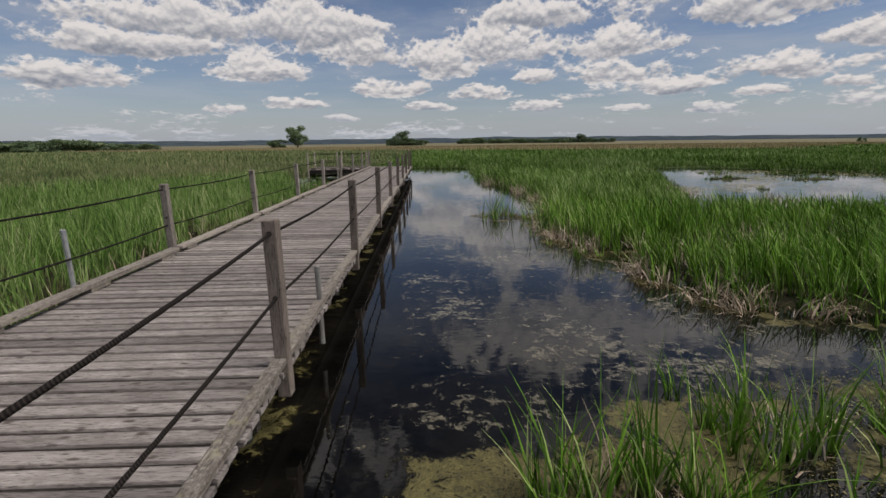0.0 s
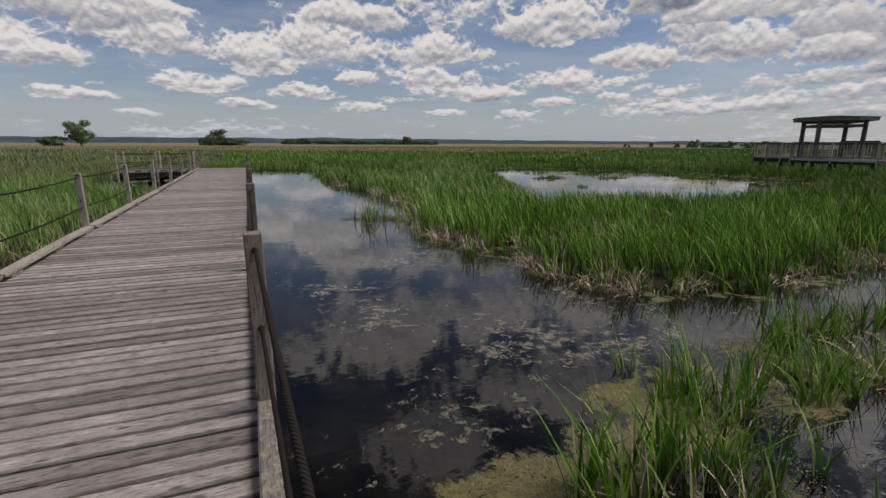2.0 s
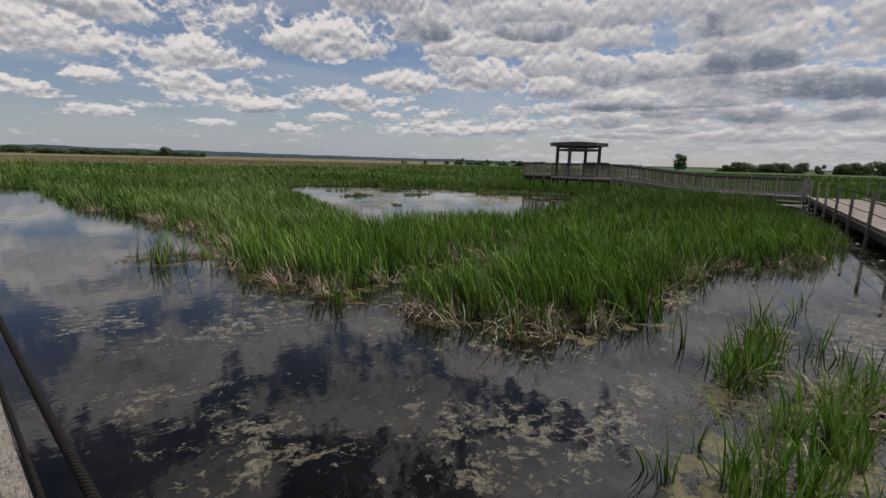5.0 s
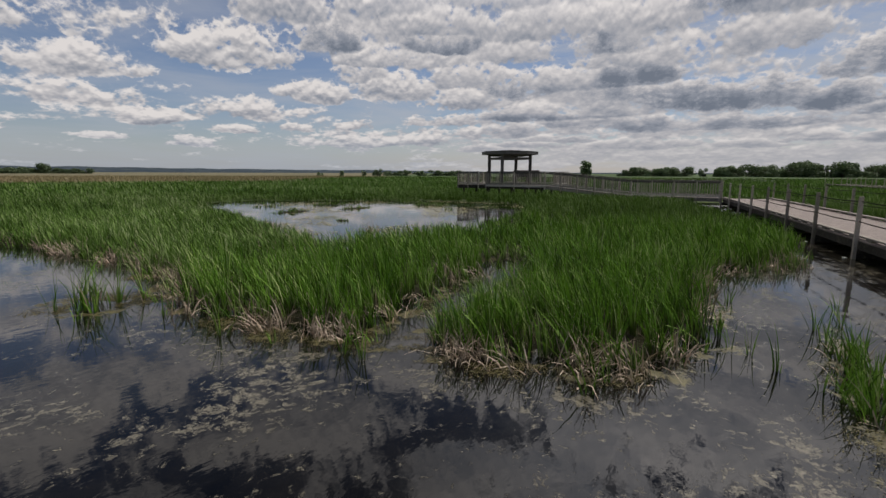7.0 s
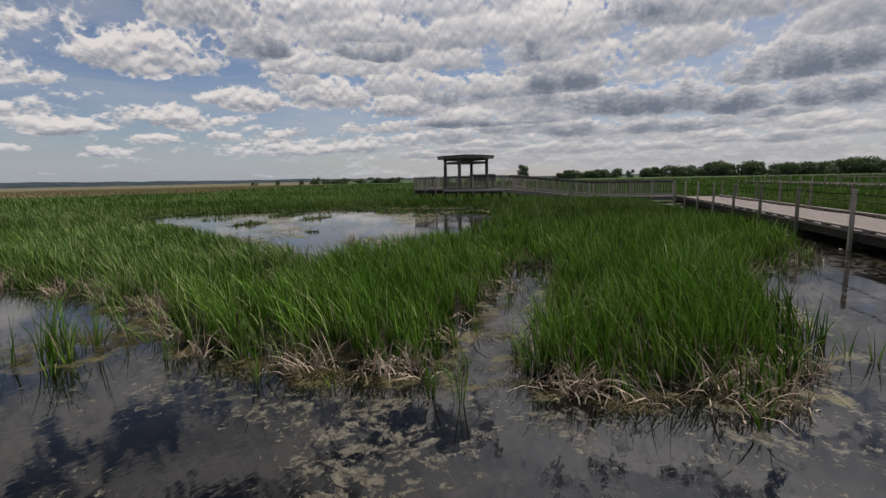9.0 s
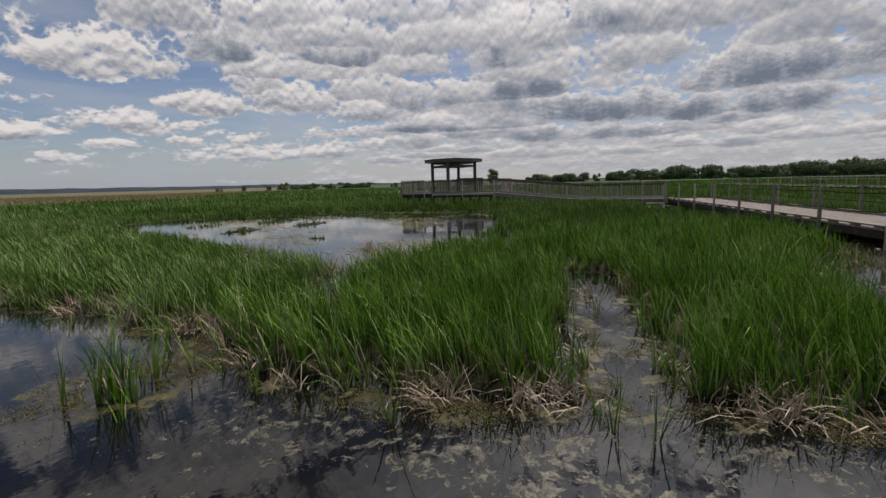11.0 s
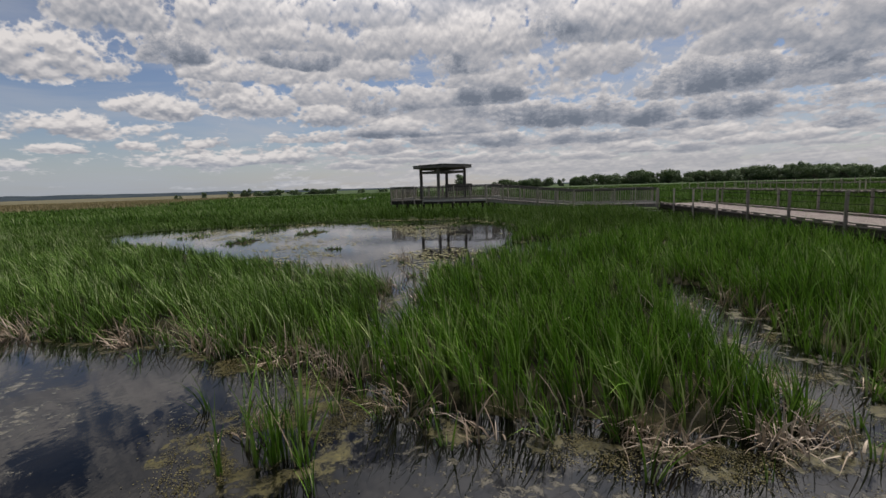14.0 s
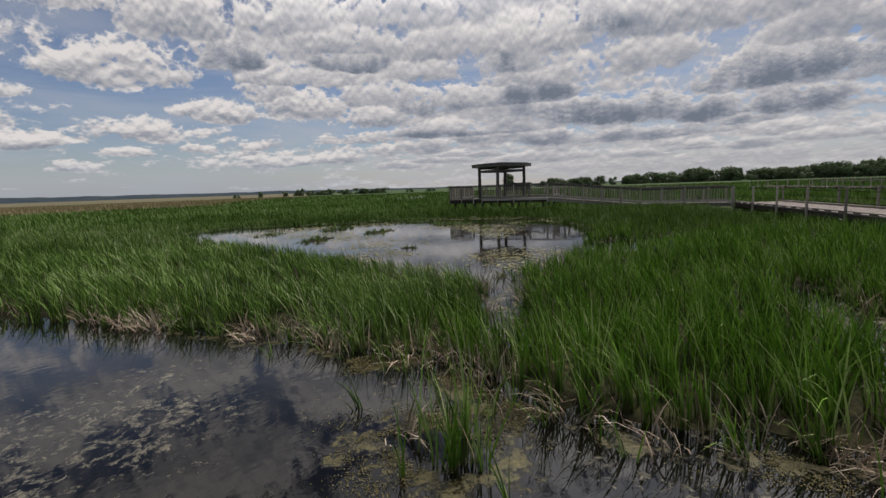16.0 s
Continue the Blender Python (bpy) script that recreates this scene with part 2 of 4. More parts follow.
def wood(name, axis, light, dark, mossy=0.0, knots=True, edge_shade=0.0):
    """Weathered timber with its grain along one axis of the object."""
    m, n, b, _ = material(name)
    co = n.add("ShaderNodeTexCoord").outputs["Object"]
    info = n.add("ShaderNodeObjectInfo")
    rnd = info.outputs["Random"]
    off = n.vmath("SCALE", (7.3, 3.1, 5.7), scale=n.math("MULTIPLY", rnd, 9.0))
    p = n.vmath("ADD", co, off)
    s = [26.0, 26.0, 26.0]
    s["xyz".index(axis)] = 3.6
    grain = n.noise(n.mapped(p, tuple(s)), 1.6, 6.0, 0.65, 0.6)
    s["xyz".index(axis)] = 2.6
    fibre = n.noise(n.mapped(p, tuple(v * 3.2 for v in s)), 1.5, 3.0, 0.7)
    blot = n.noise(p, 1.7, 4.0, 0.6)
    f = n.math("ADD", n.math("MULTIPLY", grain, 0.5), n.math("ADD", n.math("MULTIPLY", blot, 0.3), n.math("MULTIPLY", n.noise(p, 9.0, 5.0, 0.7), 0.2)))
    col = n.ramp(f, ((0.30, dark), (0.52, tuple((a + c) / 2 for a, c in zip(dark, light))), (0.68, light)))
    col = n.mix(n.range(fibre, 0.52, 0.66, 0.0, 0.85), col, tuple(c * 0.4 for c in dark))
    tone = n.range(rnd, 0, 1, 0.58, 1.2, smooth=False)
    col = n.mix(1.0, col, n.vmath("SCALE", (1, 1, 1), scale=tone), "MULTIPLY")
    if knots:
        sp = n.add("ShaderNodeSeparateXYZ")
        n.link(p, sp.inputs[0])
        along, across = (sp.outputs[0], sp.outputs[1]) if axis == "x" else (sp.outputs[2], n.math("ADD", sp.outputs[0], sp.outputs[1]))
        flat = n.add("ShaderNodeCombineXYZ")
        n.link(n.math("MULTIPLY", along, 2.6), flat.inputs[0])
        n.link(n.math("MULTIPLY", across, 6.0), flat.inputs[1])
        v = n.add("ShaderNodeTexVoronoi")
        v.voronoi_dimensions = "2D"
        n.link(flat.outputs[0], v.inputs["Vector"])
        v.inputs["Scale"].default_value = 1.0
        some = n.range(n.vmath("DOT_PRODUCT", v.outputs["Color"], (1, 0, 0)), 0.4, 0.5)
        knot = n.range(n.math("ADD", v.outputs["Distance"], n.math("MULTIPLY", n.math("SUBTRACT", grain, 0.5), 0.2)), 0.04, 0.13, 0.85, 0.0)
        knot = n.math("MULTIPLY", knot, some)
        col = n.mix(knot, col, (0.05, 0.038, 0.033))
    if edge_shade:
        # board edges darkened as gap shade, with ragged splits running in from them
        sw = n.add("ShaderNodeSeparateXYZ")
        n.link(co, sw.inputs[0])
        rim = n.math("ADD", n.math("ABSOLUTE", sw.outputs[1]), n.math("MULTIPLY", n.math("SUBTRACT", n.noise(n.mapped(p, (6.0, 1.0, 1.0)), 2.0, 4.0, 0.6), 0.5), 0.03))
        col = n.mix(n.range(rim, edge_shade - 0.012, edge_shade + 0.004, 0.0, 0.65), col, tuple(c * 0.5 for c in dark))
    if mossy:
        fleck = n.noise(p, 34.0, 5.0, 0.75)
        col = n.mix(n.range(fleck, 0.53, 0.62, 0.0, mossy * 0.8), col, (0.34, 0.32, 0.285))
        col = n.mix(n.range(fleck, 0.47, 0.38, 0.0, mossy), col, tuple(c * 0.5 for c in dark))
        mo = n.math("MULTIPLY", n.range(n.noise(p, 9.0, 6.0, 0.7), 0.52, 0.62), n.range(blot, 0.45, 0.6, 0.0, mossy))
        col = n.mix(mo, col, (0.23, 0.21, 0.13))
    n.link(col, b.inputs["Base Color"])
    b.inputs["Roughness"].default_value = 0.82
    b.inputs["Specular IOR Level"].default_value = 0.25
    bumped(n, b, n.math("ADD", grain, n.math("MULTIPLY", fibre, 0.7)), 0.8, 0.008)
    return m


M_PLANK = wood("weathered_plank", "x", (0.44, 0.40, 0.384), (0.095, 0.078, 0.072), edge_shade=0.058)
M_KERB = wood("weathered_kerb", "y", (0.36, 0.325, 0.295), (0.13, 0.108, 0.092), 0.6, False)
M_POST = wood("weathered_post", "z", (0.25, 0.21, 0.185), (0.095, 0.075, 0.064), 0.12)
M_POST_PALE = wood("pale_weathered_post", "z", (0.40, 0.36, 0.325), (0.17, 0.145, 0.128), 0.3)
# beam wood near black: its own brown with under-deck shade mixed in
M_BEAM = wood("shade_dark_beam", "y", (0.06, 0.048, 0.04), (0.022, 0.019, 0.016), 0.25, False)
M_RAIL = wood("grey_rail_wood", "z", (0.52, 0.46, 0.40), (0.27, 0.23, 0.195), 0.0, False)
M_DARKRAIL = wood("dark_rail_wood", "y", (0.20, 0.18, 0.165), (0.10, 0.088, 0.08), 0.0, False)


def plain(name, light, dark, scale, rough=0.6, metal=0.0, bump=0.2, dist=0.003, detail=5.0):
    m, n, b, _ = material(name)
    co = n.add("ShaderNodeTexCoord").outputs["Object"]
    f = n.noise(co, scale, detail, 0.62)
    g = n.noise(co, scale * 5.3, 3.0, 0.6)
    col = n.ramp(n.math("ADD", n.math("MULTIPLY", f, 0.65), n.math("MULTIPLY", g, 0.35)), ((0.32, dark), (0.66, light)))
    n.link(col, b.inputs["Base Color"])
    b.inputs["Roughness"].default_value, b.inputs["Metallic"].default_value = rough, metal
    bumped(n, b, f, bump, dist)
    return m


def rope_material():
    m, n, b, _ = material("rusty_wire_rope")
    co = n.add("ShaderNodeSeparateXYZ")
    n.link(n.add("ShaderNodeTexCoord").outputs["Object"], co.inputs[0])
    lay = n.math("SINE", n.math("ADD", n.math("MULTIPLY", n.math("ADD", co.outputs[0], co.outputs[1]), 420.0), n.math("MULTIPLY", co.outputs[2], 180.0)))
    n.link(n.ramp(n.math("MULTIPLY_ADD", lay, 0.5, 0.5), ((0.2, (0.007, 0.006, 0.006)), (0.6, (0.013, 0.011, 0.010)), (1.0, (0.024, 0.02, 0.018)))), b.inputs["Base Color"])
    b.inputs["Roughness"].default_value = 0.8
    b.inputs["Specular IOR Level"].default_value = 0.08
    bumped(n, b, lay, 0.35, 0.003)
    return m


M_CABLE = rope_material()
M_HOLE = plain("hole_dark", (0.035, 0.029, 0.025), (0.012, 0.01, 0.009), 40.0, 0.6, 0.3, 0.8, 0.002)
M_PIPE = plain("galvanised_pipe", (0.42, 0.43, 0.43), (0.22, 0.23, 0.24), 14.0, 0.5, 0.5)
M_PIPE_OLD = plain("stained_pipe", (0.27, 0.265, 0.255), (0.13, 0.125, 0.118), 14.0, 0.65, 0.3)
M_SHINGLE = plain("grey_shingle", (0.15, 0.142, 0.138), (0.085, 0.08, 0.077), 6.0, 0.9, 0.0, 0.6, 0.01)
M_FASCIA = plain("dark_fascia", (0.19, 0.175, 0.165), (0.10, 0.092, 0.086), 3.0, 0.8)
M_BARK = plain("bark", (0.12, 0.095, 0.075), (0.05, 0.04, 0.032), 3.0, 0.9, 0.0, 0.5, 0.03)


def blade_material(name, ramp, root, root_amount, spread, translucent):
    m, n, b, out = material(name)
    geo = n.add("ShaderNodeNewGeometry")
    rnd = geo.outputs["Random Per Island"]
    pos = geo.outputs["Position"]
    patch = n.math("ADD", n.math("MULTIPLY", n.noise(pos, spread, 3.0, 0.55), 0.6), n.math("MULTIPLY", n.noise(pos, spread * 11, 2.0, 0.5), 0.4))
    f = n.math("ADD", n.math("MULTIPLY", rnd, 0.95), n.math("SUBTRACT", n.math("MULTIPLY", patch, 1.8), 0.88), clamp=True)
    col = n.ramp(f, ramp)
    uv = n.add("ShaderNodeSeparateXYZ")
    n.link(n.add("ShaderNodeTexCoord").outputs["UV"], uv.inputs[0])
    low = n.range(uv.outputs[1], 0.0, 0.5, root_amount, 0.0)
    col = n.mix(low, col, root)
    n.link(col, b.inputs["Base Color"])
    b.inputs["Roughness"].default_value = 0.55
    b.inputs["Specular IOR Level"].default_value = 0.1
    t = n.add("ShaderNodeBsdfTranslucent")
    n.link(n.mix(0.35, col, (0.12, 0.20, 0.03)), t.inputs[0])
    mx = n.add("ShaderNodeMixShader")
    mx.inputs[0].default_value = translucent
    n.link(b.outputs[0], mx.inputs[1])
    n.link(t.outputs[0], mx.inputs[2])
    n.link(mx.outputs[0], out.inputs[0])
    return m


GREEN = ((0.0, (0.018, 0.042, 0.006)), (0.25, (0.052, 0.12, 0.013)), (0.5, (0.098, 0.225, 0.018)), (0.78, (0.19, 0.345, 0.042)), (1.0, (0.36, 0.42, 0.18)))
YOUNG = ((0.0, (0.018, 0.042, 0.006)), (0.25, (0.052, 0.108, 0.014)), (0.55, (0.108, 0.205, 0.03)), (0.8, (0.19, 0.30, 0.07)), (1.0, (0.40, 0.46, 0.24)))
# near-black root colours hold the shade among the reed feet
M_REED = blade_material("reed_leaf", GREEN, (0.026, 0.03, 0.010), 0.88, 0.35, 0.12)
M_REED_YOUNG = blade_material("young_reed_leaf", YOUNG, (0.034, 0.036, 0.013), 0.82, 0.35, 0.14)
M_REED_FAR = blade_material("far_reed_leaf", tuple((p, tuple(v * 0.8 for v in c)) for p, c in YOUNG), (0.10, 0.14, 0.045), 0.3, 0.09, 0.14)
SAGE = ((0.0, (0.022, 0.05, 0.010)), (0.3, (0.072, 0.14, 0.026)), (0.6, (0.125, 0.215, 0.048)), (0.85, (0.20, 0.285, 0.095)), (1.0, (0.38, 0.40, 0.21)))
M_REED_DULL = blade_material("dull_reed_leaf", ((0.0, (0.035, 0.055, 0.02)), (0.35, (0.085, 0.12, 0.045)), (0.7, (0.15, 0.175, 0.075)), (1.0, (0.27, 0.24, 0.14))), (0.16, 0.15, 0.085), 0.4, 0.08, 0.12)
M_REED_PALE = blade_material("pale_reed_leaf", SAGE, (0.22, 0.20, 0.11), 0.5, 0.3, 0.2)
STRAW = ((0.0, (0.16, 0.115, 0.08)), (0.5, (0.40, 0.315, 0.24)), (1.0, (0.60, 0.50, 0.41)))
M_TAN = blade_material("tan_reed", ((0.0, (0.15, 0.12, 0.065)), (0.5, (0.24, 0.19, 0.11)), (1.0, (0.34, 0.27, 0.16))), (0.2, 0.16, 0.09), 0.2, 0.03, 0.2)
M_STRAW = blade_material("dead_reed", STRAW, (0.22, 0.155, 0.11), 0.4, 0.8, 0.1)
# tree leaf colours lightened and greyed to take in distance haze
M_LEAF = blade_material("tree_leaf", ((0.0, (0.045, 0.068, 0.04)), (0.5, (0.09, 0.128, 0.068)), (1.0, (0.15, 0.19, 0.10))), (0.03, 0.05, 0.02), 0.0, 0.05, 0.2)
M_LEAF_PALE = blade_material("pale_tree_leaf", ((0.0, (0.07, 0.10, 0.06)), (0.5, (0.13, 0.18, 0.095)), (1.0, (0.20, 0.255, 0.14))), (0.03, 0.05, 0.02), 0.0, 0.05, 0.2)


def water_material():
    m, n, b, _ = material("marsh_water")
    pos = n.add("ShaderNodeNewGeometry").outputs["Position"]
    att = n.add("ShaderNodeAttribute")
    att.attribute_name = "growth"
    warp = n.vmath("SUBTRACT", n.noise(pos, 2.2, 4.0, 0.6, color=True), (0.5, 0.5, 0.5))
    p = n.vmath("ADD", pos, n.vmath("SCALE", warp, scale=0.35))
    zone = n.noise(pos, 0.42, 4.0, 0.6)
    flake = n.noise(p, 7.5, 10.0, 0.76)
    px = n.add("ShaderNodeSeparateXYZ")
    n.link(pos, px.inputs[0])
    cut = n.math("ADD", n.range(zone, 0.38, 0.62, 0.60, 0.465), n.math("ADD", n.range(px.outputs[0], 0.25, 1.1, 0.14, 0.0), n.math("ADD", n.range(att.outputs["Fac"], 0.15, 0.6, 0.0, 0.1), n.range(px.outputs[1], 4.0, 7.5, 0.0, 0.045))))
    weed = n.range(n.math("SUBTRACT", flake, cut), 0.0, 0.05)
    weed = n.math("MULTIPLY", weed, n.range(n.noise(p, 26.0, 4.0, 0.7), 0.36, 0.5, 0.25, 1.0))
    tint = n.noise(p, 17.0, 5.0, 0.7)
    weed_col = n.ramp(tint, ((0.3, (0.026, 0.023, 0.018)), (0.5, (0.10, 0.09, 0.065)), (0.72, (0.20, 0.18, 0.135))))
    deep = n.ramp(n.noise(p, 1.8, 5.0, 0.65), ((0.35, (0.0015, 0.0015, 0.0015)), (0.7, (0.008, 0.007, 0.0055))))
    col = n.mix(weed, deep, weed_col)
    # algae rafts thicken along the reeds
    raft = n.math("ADD", n.math("MULTIPLY", n.noise(p, 3.2, 11.0, 0.74), 1.15), n.math("MULTIPLY", att.outputs["Fac"], 0.41))
    raft = n.range(raft, 0.87, 0.98)
    grain = n.noise(p, 55.0, 4.0, 0.7)
    raft = n.math("MULTIPLY", raft, n.range(grain, 0.34, 0.5, 0.35, 1.0))
    raft_col = n.ramp(n.math("ADD", n.math("MULTIPLY", grain, 0.5), n.math("MULTIPLY", tint, 0.5)), ((0.34, (0.02, 0.018, 0.008)), (0.52, (0.085, 0.074, 0.026)), (0.7, (0.20, 0.175, 0.066))))
    col = n.mix(raft, col, raft_col)
    n.link(col, b.inputs["Base Color"])
    n.link(n.math("MAXIMUM", n.range(weed, 0, 1, 0.015, 0.14), n.range(raft, 0, 1, 0.015, 0.6)), b.inputs["Roughness"])
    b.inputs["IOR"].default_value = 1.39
    rip = n.noise(n.mapped(pos, (1.0, 1.6, 1.0)), 5.0, 3.0, 0.5)
    rip2 = n.noise(pos, 0.9, 2.0, 0.5)
    h = n.math("ADD", n.math("MULTIPLY", rip, 0.35), n.math("ADD", rip2, n.math("MULTIPLY", n.math("MAXIMUM", raft, n.math("MULTIPLY", weed, 0.3)), n.math("ADD", 0.4, grain))))
    bumped(n, b, h, 0.10, 0.03)
    return m


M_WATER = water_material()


def ground_material():
    m, n, b, _ = material("marsh_ground")
    pos = n.add("ShaderNodeNewGeometry").outputs["Position"]
    sep = n.add("ShaderNodeSeparateXYZ")
    n.link(pos, sep.inputs[0])
    x, y, _z = sep.outputs
    r = n.vmath("LENGTH", n.vmath("MULTIPLY", pos, (1, 1, 0)))
    litter = n.noise(pos, 2.6, 8.0, 0.7)
    muck = n.ramp(litter, ((0.3, (0.008, 0.008, 0.005)), (0.5, (0.022, 0.021, 0.011)), (0.62, (0.055, 0.052, 0.023)), (0.75, (0.13, 0.115, 0.06))))
    field = n.noise(n.mapped(pos, (0.16, 0.16, 1)), 1.0, 8.0, 0.68)
    green = n.ramp(field, ((0.28, (0.035, 0.075, 0.018)), (0.5, (0.07, 0.135, 0.03)), (0.72, (0.12, 0.19, 0.05))))
    tan = n.ramp(n.noise(n.mapped(pos, (0.03, 0.05, 1)), 1.0, 7.0, 0.7), ((0.3, (0.10, 0.095, 0.058)), (0.7, (0.18, 0.16, 0.10))))
    edge = n.math("SUBTRACT", y, n.math("MAXIMUM", n.math("MULTIPLY_ADD", x, 0.65, 38.0), n.math("MULTIPLY_ADD", x, -0.5, 114.0)))
    edge = n.math("ADD", edge, n.math("MULTIPLY", n.math("SUBTRACT", n.noise(n.mapped(pos, (0.02, 0.02, 1)), 1.0, 5.0), 0.5), 50.0))
    green = n.mix(n.range(r, 90.0, 260.0), green, n.ramp(field, ((0.3, (0.035, 0.06, 0.024)), (0.7, (0.075, 0.11, 0.045)))))
    col = n.mix(n.range(r, 25.0, 60.0), muck, green)
    col = n.mix(n.range(edge, -8.0, 12.0), col, tan)
    n.link(col, b.inputs["Base Color"])
    b.inputs["Roughness"].default_value = 0.95
    b.inputs["Specular IOR Level"].default_value = 0.1
    bumped(n, b, n.math("ADD", litter, n.math("MULTIPLY", field, 8.0)), 0.8, 0.04)
    return m


M_GROUND = ground_material()


# ---- building helpers ----
def mesh_object(name, verts, faces, mat, parent=None, smooth=False):
    me = bpy.data.meshes.new(name)
    me.from_pydata([tuple(v) for v in verts], [], [tuple(f) for f in faces])
    me.materials.append(mat)
    if smooth:
        me.polygons.foreach_set("use_smooth", [True] * len(me.polygons))
    me.update()
    ob = new(name, me)
    ob.parent = parent
    return ob


def part(name, bm, mat, parent, label=""):
    me = bpy.data.meshes.new(name)
    bm.to_mesh(me)
    bm.free()
    me.materials.append(mat)
    ob = new(name, me)
    ob.parent = parent
    return tagged(ob, label)


def shared(name, me, parent, m):
    ob = new(name, me)
    ob.parent = parent
    ob.matrix_local = m
    return ob


def box(bm, lo, hi, chamfer=0.0):
    """A box between two corners, with its long edges chamfered."""
    r = bmesh.ops.create_cube(bm, size=1.0)
    vs = r["verts"]
    for v in vs:
        v.co = Vector([l + (c + 0.5) * (h - l) for l, h, c in zip(lo, hi, v.co)])
    if chamfer:
        es = {e for v in vs for e in v.link_edges}
        bmesh.ops.bevel(bm, geom=list(es), offset=chamfer, segments=1, affect="EDGES")
    return vs


def timber(bm, a, b, w, h, chamfer=0.006):
    """A squared timber from a to b, w wide, h deep."""
    a, b = Vector(a), Vector(b)
    d = b - a
    before = set(bm.verts)
    box(bm, (-w / 2, 0, -h / 2), (w / 2, d.length, h / 2), chamfer)
    side = d.cross(Vector((0, 0, 1)))
    side = side.normalized() if side.length > 1e-6 else Vector((1, 0, 0))
    fwd = d.normalized()
    up = side.cross(fwd)
    rot = Matrix((side, fwd, up)).transposed().to_4x4()
    m = Matrix.Translation(a) @ rot
    for v in bm.verts:
        if v not in before:
            v.co = m @ v.co


def tube(bm, pts, r, sides=8):
    """A round bar along a line of points."""
    rings = []
    for i, p in enumerate(pts):
        p = Vector(p)
        d = (Vector(pts[min(i + 1, len(pts) - 1)]) - Vector(pts[max(i - 1, 0)])).normalized()
        u = d.cross(Vector((0, 0, 1)))
        u = u.normalized() if u.length > 1e-4 else Vector((1, 0, 0))
        w = u.cross(d)
        rr = r[i] if isinstance(r, (list, tuple)) else r
        rings.append([bm.verts.new(p + (u * math.cos(a) + w * math.sin(a)) * rr) for a in (2 * math.pi * k / sides for k in range(sides))])
    for r0, r1 in zip(rings, rings[1:]):
        for k in range(sides):
            bm.faces.new((r0[k], r0[(k + 1) % sides], r1[(k + 1) % sides], r1[k]))
    bm.faces.new(rings[0][::-1])
    bm.faces.new(rings[-1])


# ---- plan of open water and reeds ----
CHANNEL = [(-0.3, 36), (4.2, 35), (3.6, 22), (4.0, 19), (4.75, 15.5), (4.75, 13), (4.55, 11.2), (4.75, 10.3), (3.85, 9.4), (3.6, 8.4), (3.6, 7.0),
           (3.8, 5.6), (4.2, 4.5), (4.25, 3.5), (4.6, 2.4), (5.2, 1.8), (6.4, 1.4), (9.4, 1.7), (11.2, 1.5), (12.5, 0.1), (17.6, -0.3), (24, 1.2), (31, 3.2),
           (33.5, 4.8), (35.5, 3.5), (34, -1), (15, -4.5), (9, -6), (5, -10), (-0.3, -11)]
POND = [(17.5, 31), (14.5, 23.5), (11.5, 16.2), (10.3, 13.2), (9.8, 11.2), (12.7, 10.3), (15, 10.0), (19, 10.2), (23.3, 11.1), (28, 13.2), (29, 16), (28.4, 22), (24.5, 25.8), (21.3, 31.2)]
INLET = [(3.7, 5.45), (3.9, 4.5), (5.3, 4.6), (8.4, 5.0), (9.8, 5.3), (9.6, 5.9), (8.2, 5.7), (4.6, 5.3)]
INLET_2 = [(5.9, 9.7), (8.0, 10.2), (10.2, 10.9), (10.2, 11.6), (8.0, 10.8), (5.9, 9.95)]
SLOUGH = [(13.8, 9.6), (15.5, 8.1), (18.2, 6.3), (18.9, 6.9), (17, 8.9), (15, 10.2)]
LEFT_WATER = [(-2.9, 19), (-5.2, 18.5), (-6.5, 24), (-7.5, 27), (-2.9, 27)]
LEFT_GAP = [(-2.6, -9), (-3.3, -9), (-3.35, 5), (-3.9, 6.5), (-3.2, 8.5), (-3.1, 19), (-2.6, 19)]
FAR_WATER = [(148, -8), (148, 22), (190, 40), (195, -5)]
FAR_WATER_2 = [(78, 47), (80, 52), (112, 62), (118, 58)]
OPEN = [CHANNEL, POND, INLET, INLET_2, SLOUGH, LEFT_WATER, LEFT_GAP, FAR_WATER, FAR_WATER_2]
# tufts standing in open water: x, y, radius along x, along y
TUFTS = [(2.2, -1.05, 0.6, 0.36), (3.45, -0.35, 0.42, 0.26), (4.2, -0.45, 0.42, 0.26), (5.3, -0.75, 0.4, 0.2), (5.9, 0.2, 0.8, 0.16), (4.8, -1.7, 0.4, 0.25), (2.98, 9.66, 0.38, 0.52), (3.35, 9.5, 0.3, 0.25), (16.5, 21.1, 1.8, 0.8), (20.4, 20.2, 2.2, 0.8), (25.2, 18.2, 1.6, 1.5), (21.5, 23.5, 2.0, 0.9),
         (14.7, 15.8, 0.5, 0.9), (22.6, 15.4, 0.9, 0.5), (18.5, 25.5, 1.6, 0.7), (24.8, 14.0, 2.2, 0.5), (12.2, 12.3, 0.5, 0.4), (27.0, 21.5, 1.5, 1.2)]


def signed_edge(px, py, poly):
    """Distance to a polygon's edge, positive outside."""
    q = np.array(poly, float)
    best = np.full(px.shape, 1e9)
    inside = np.zeros(px.shape, bool)
    for (ax, ay), (bx, by) in zip(q, np.roll(q, -1, axis=0)):
        dx, dy = bx - ax, by - ay
        t = np.clip(((px - ax) * dx + (py - ay) * dy) / (dx * dx + dy * dy), 0, 1)
        best = np.minimum(best, np.hypot(px - ax - t * dx, py - ay - t * dy))
        inside ^= ((ay > py) != (by > py)) & (px < dx * (py - ay) / (dy + 1e-12) + ax)
    return np.where(inside, -best, best)


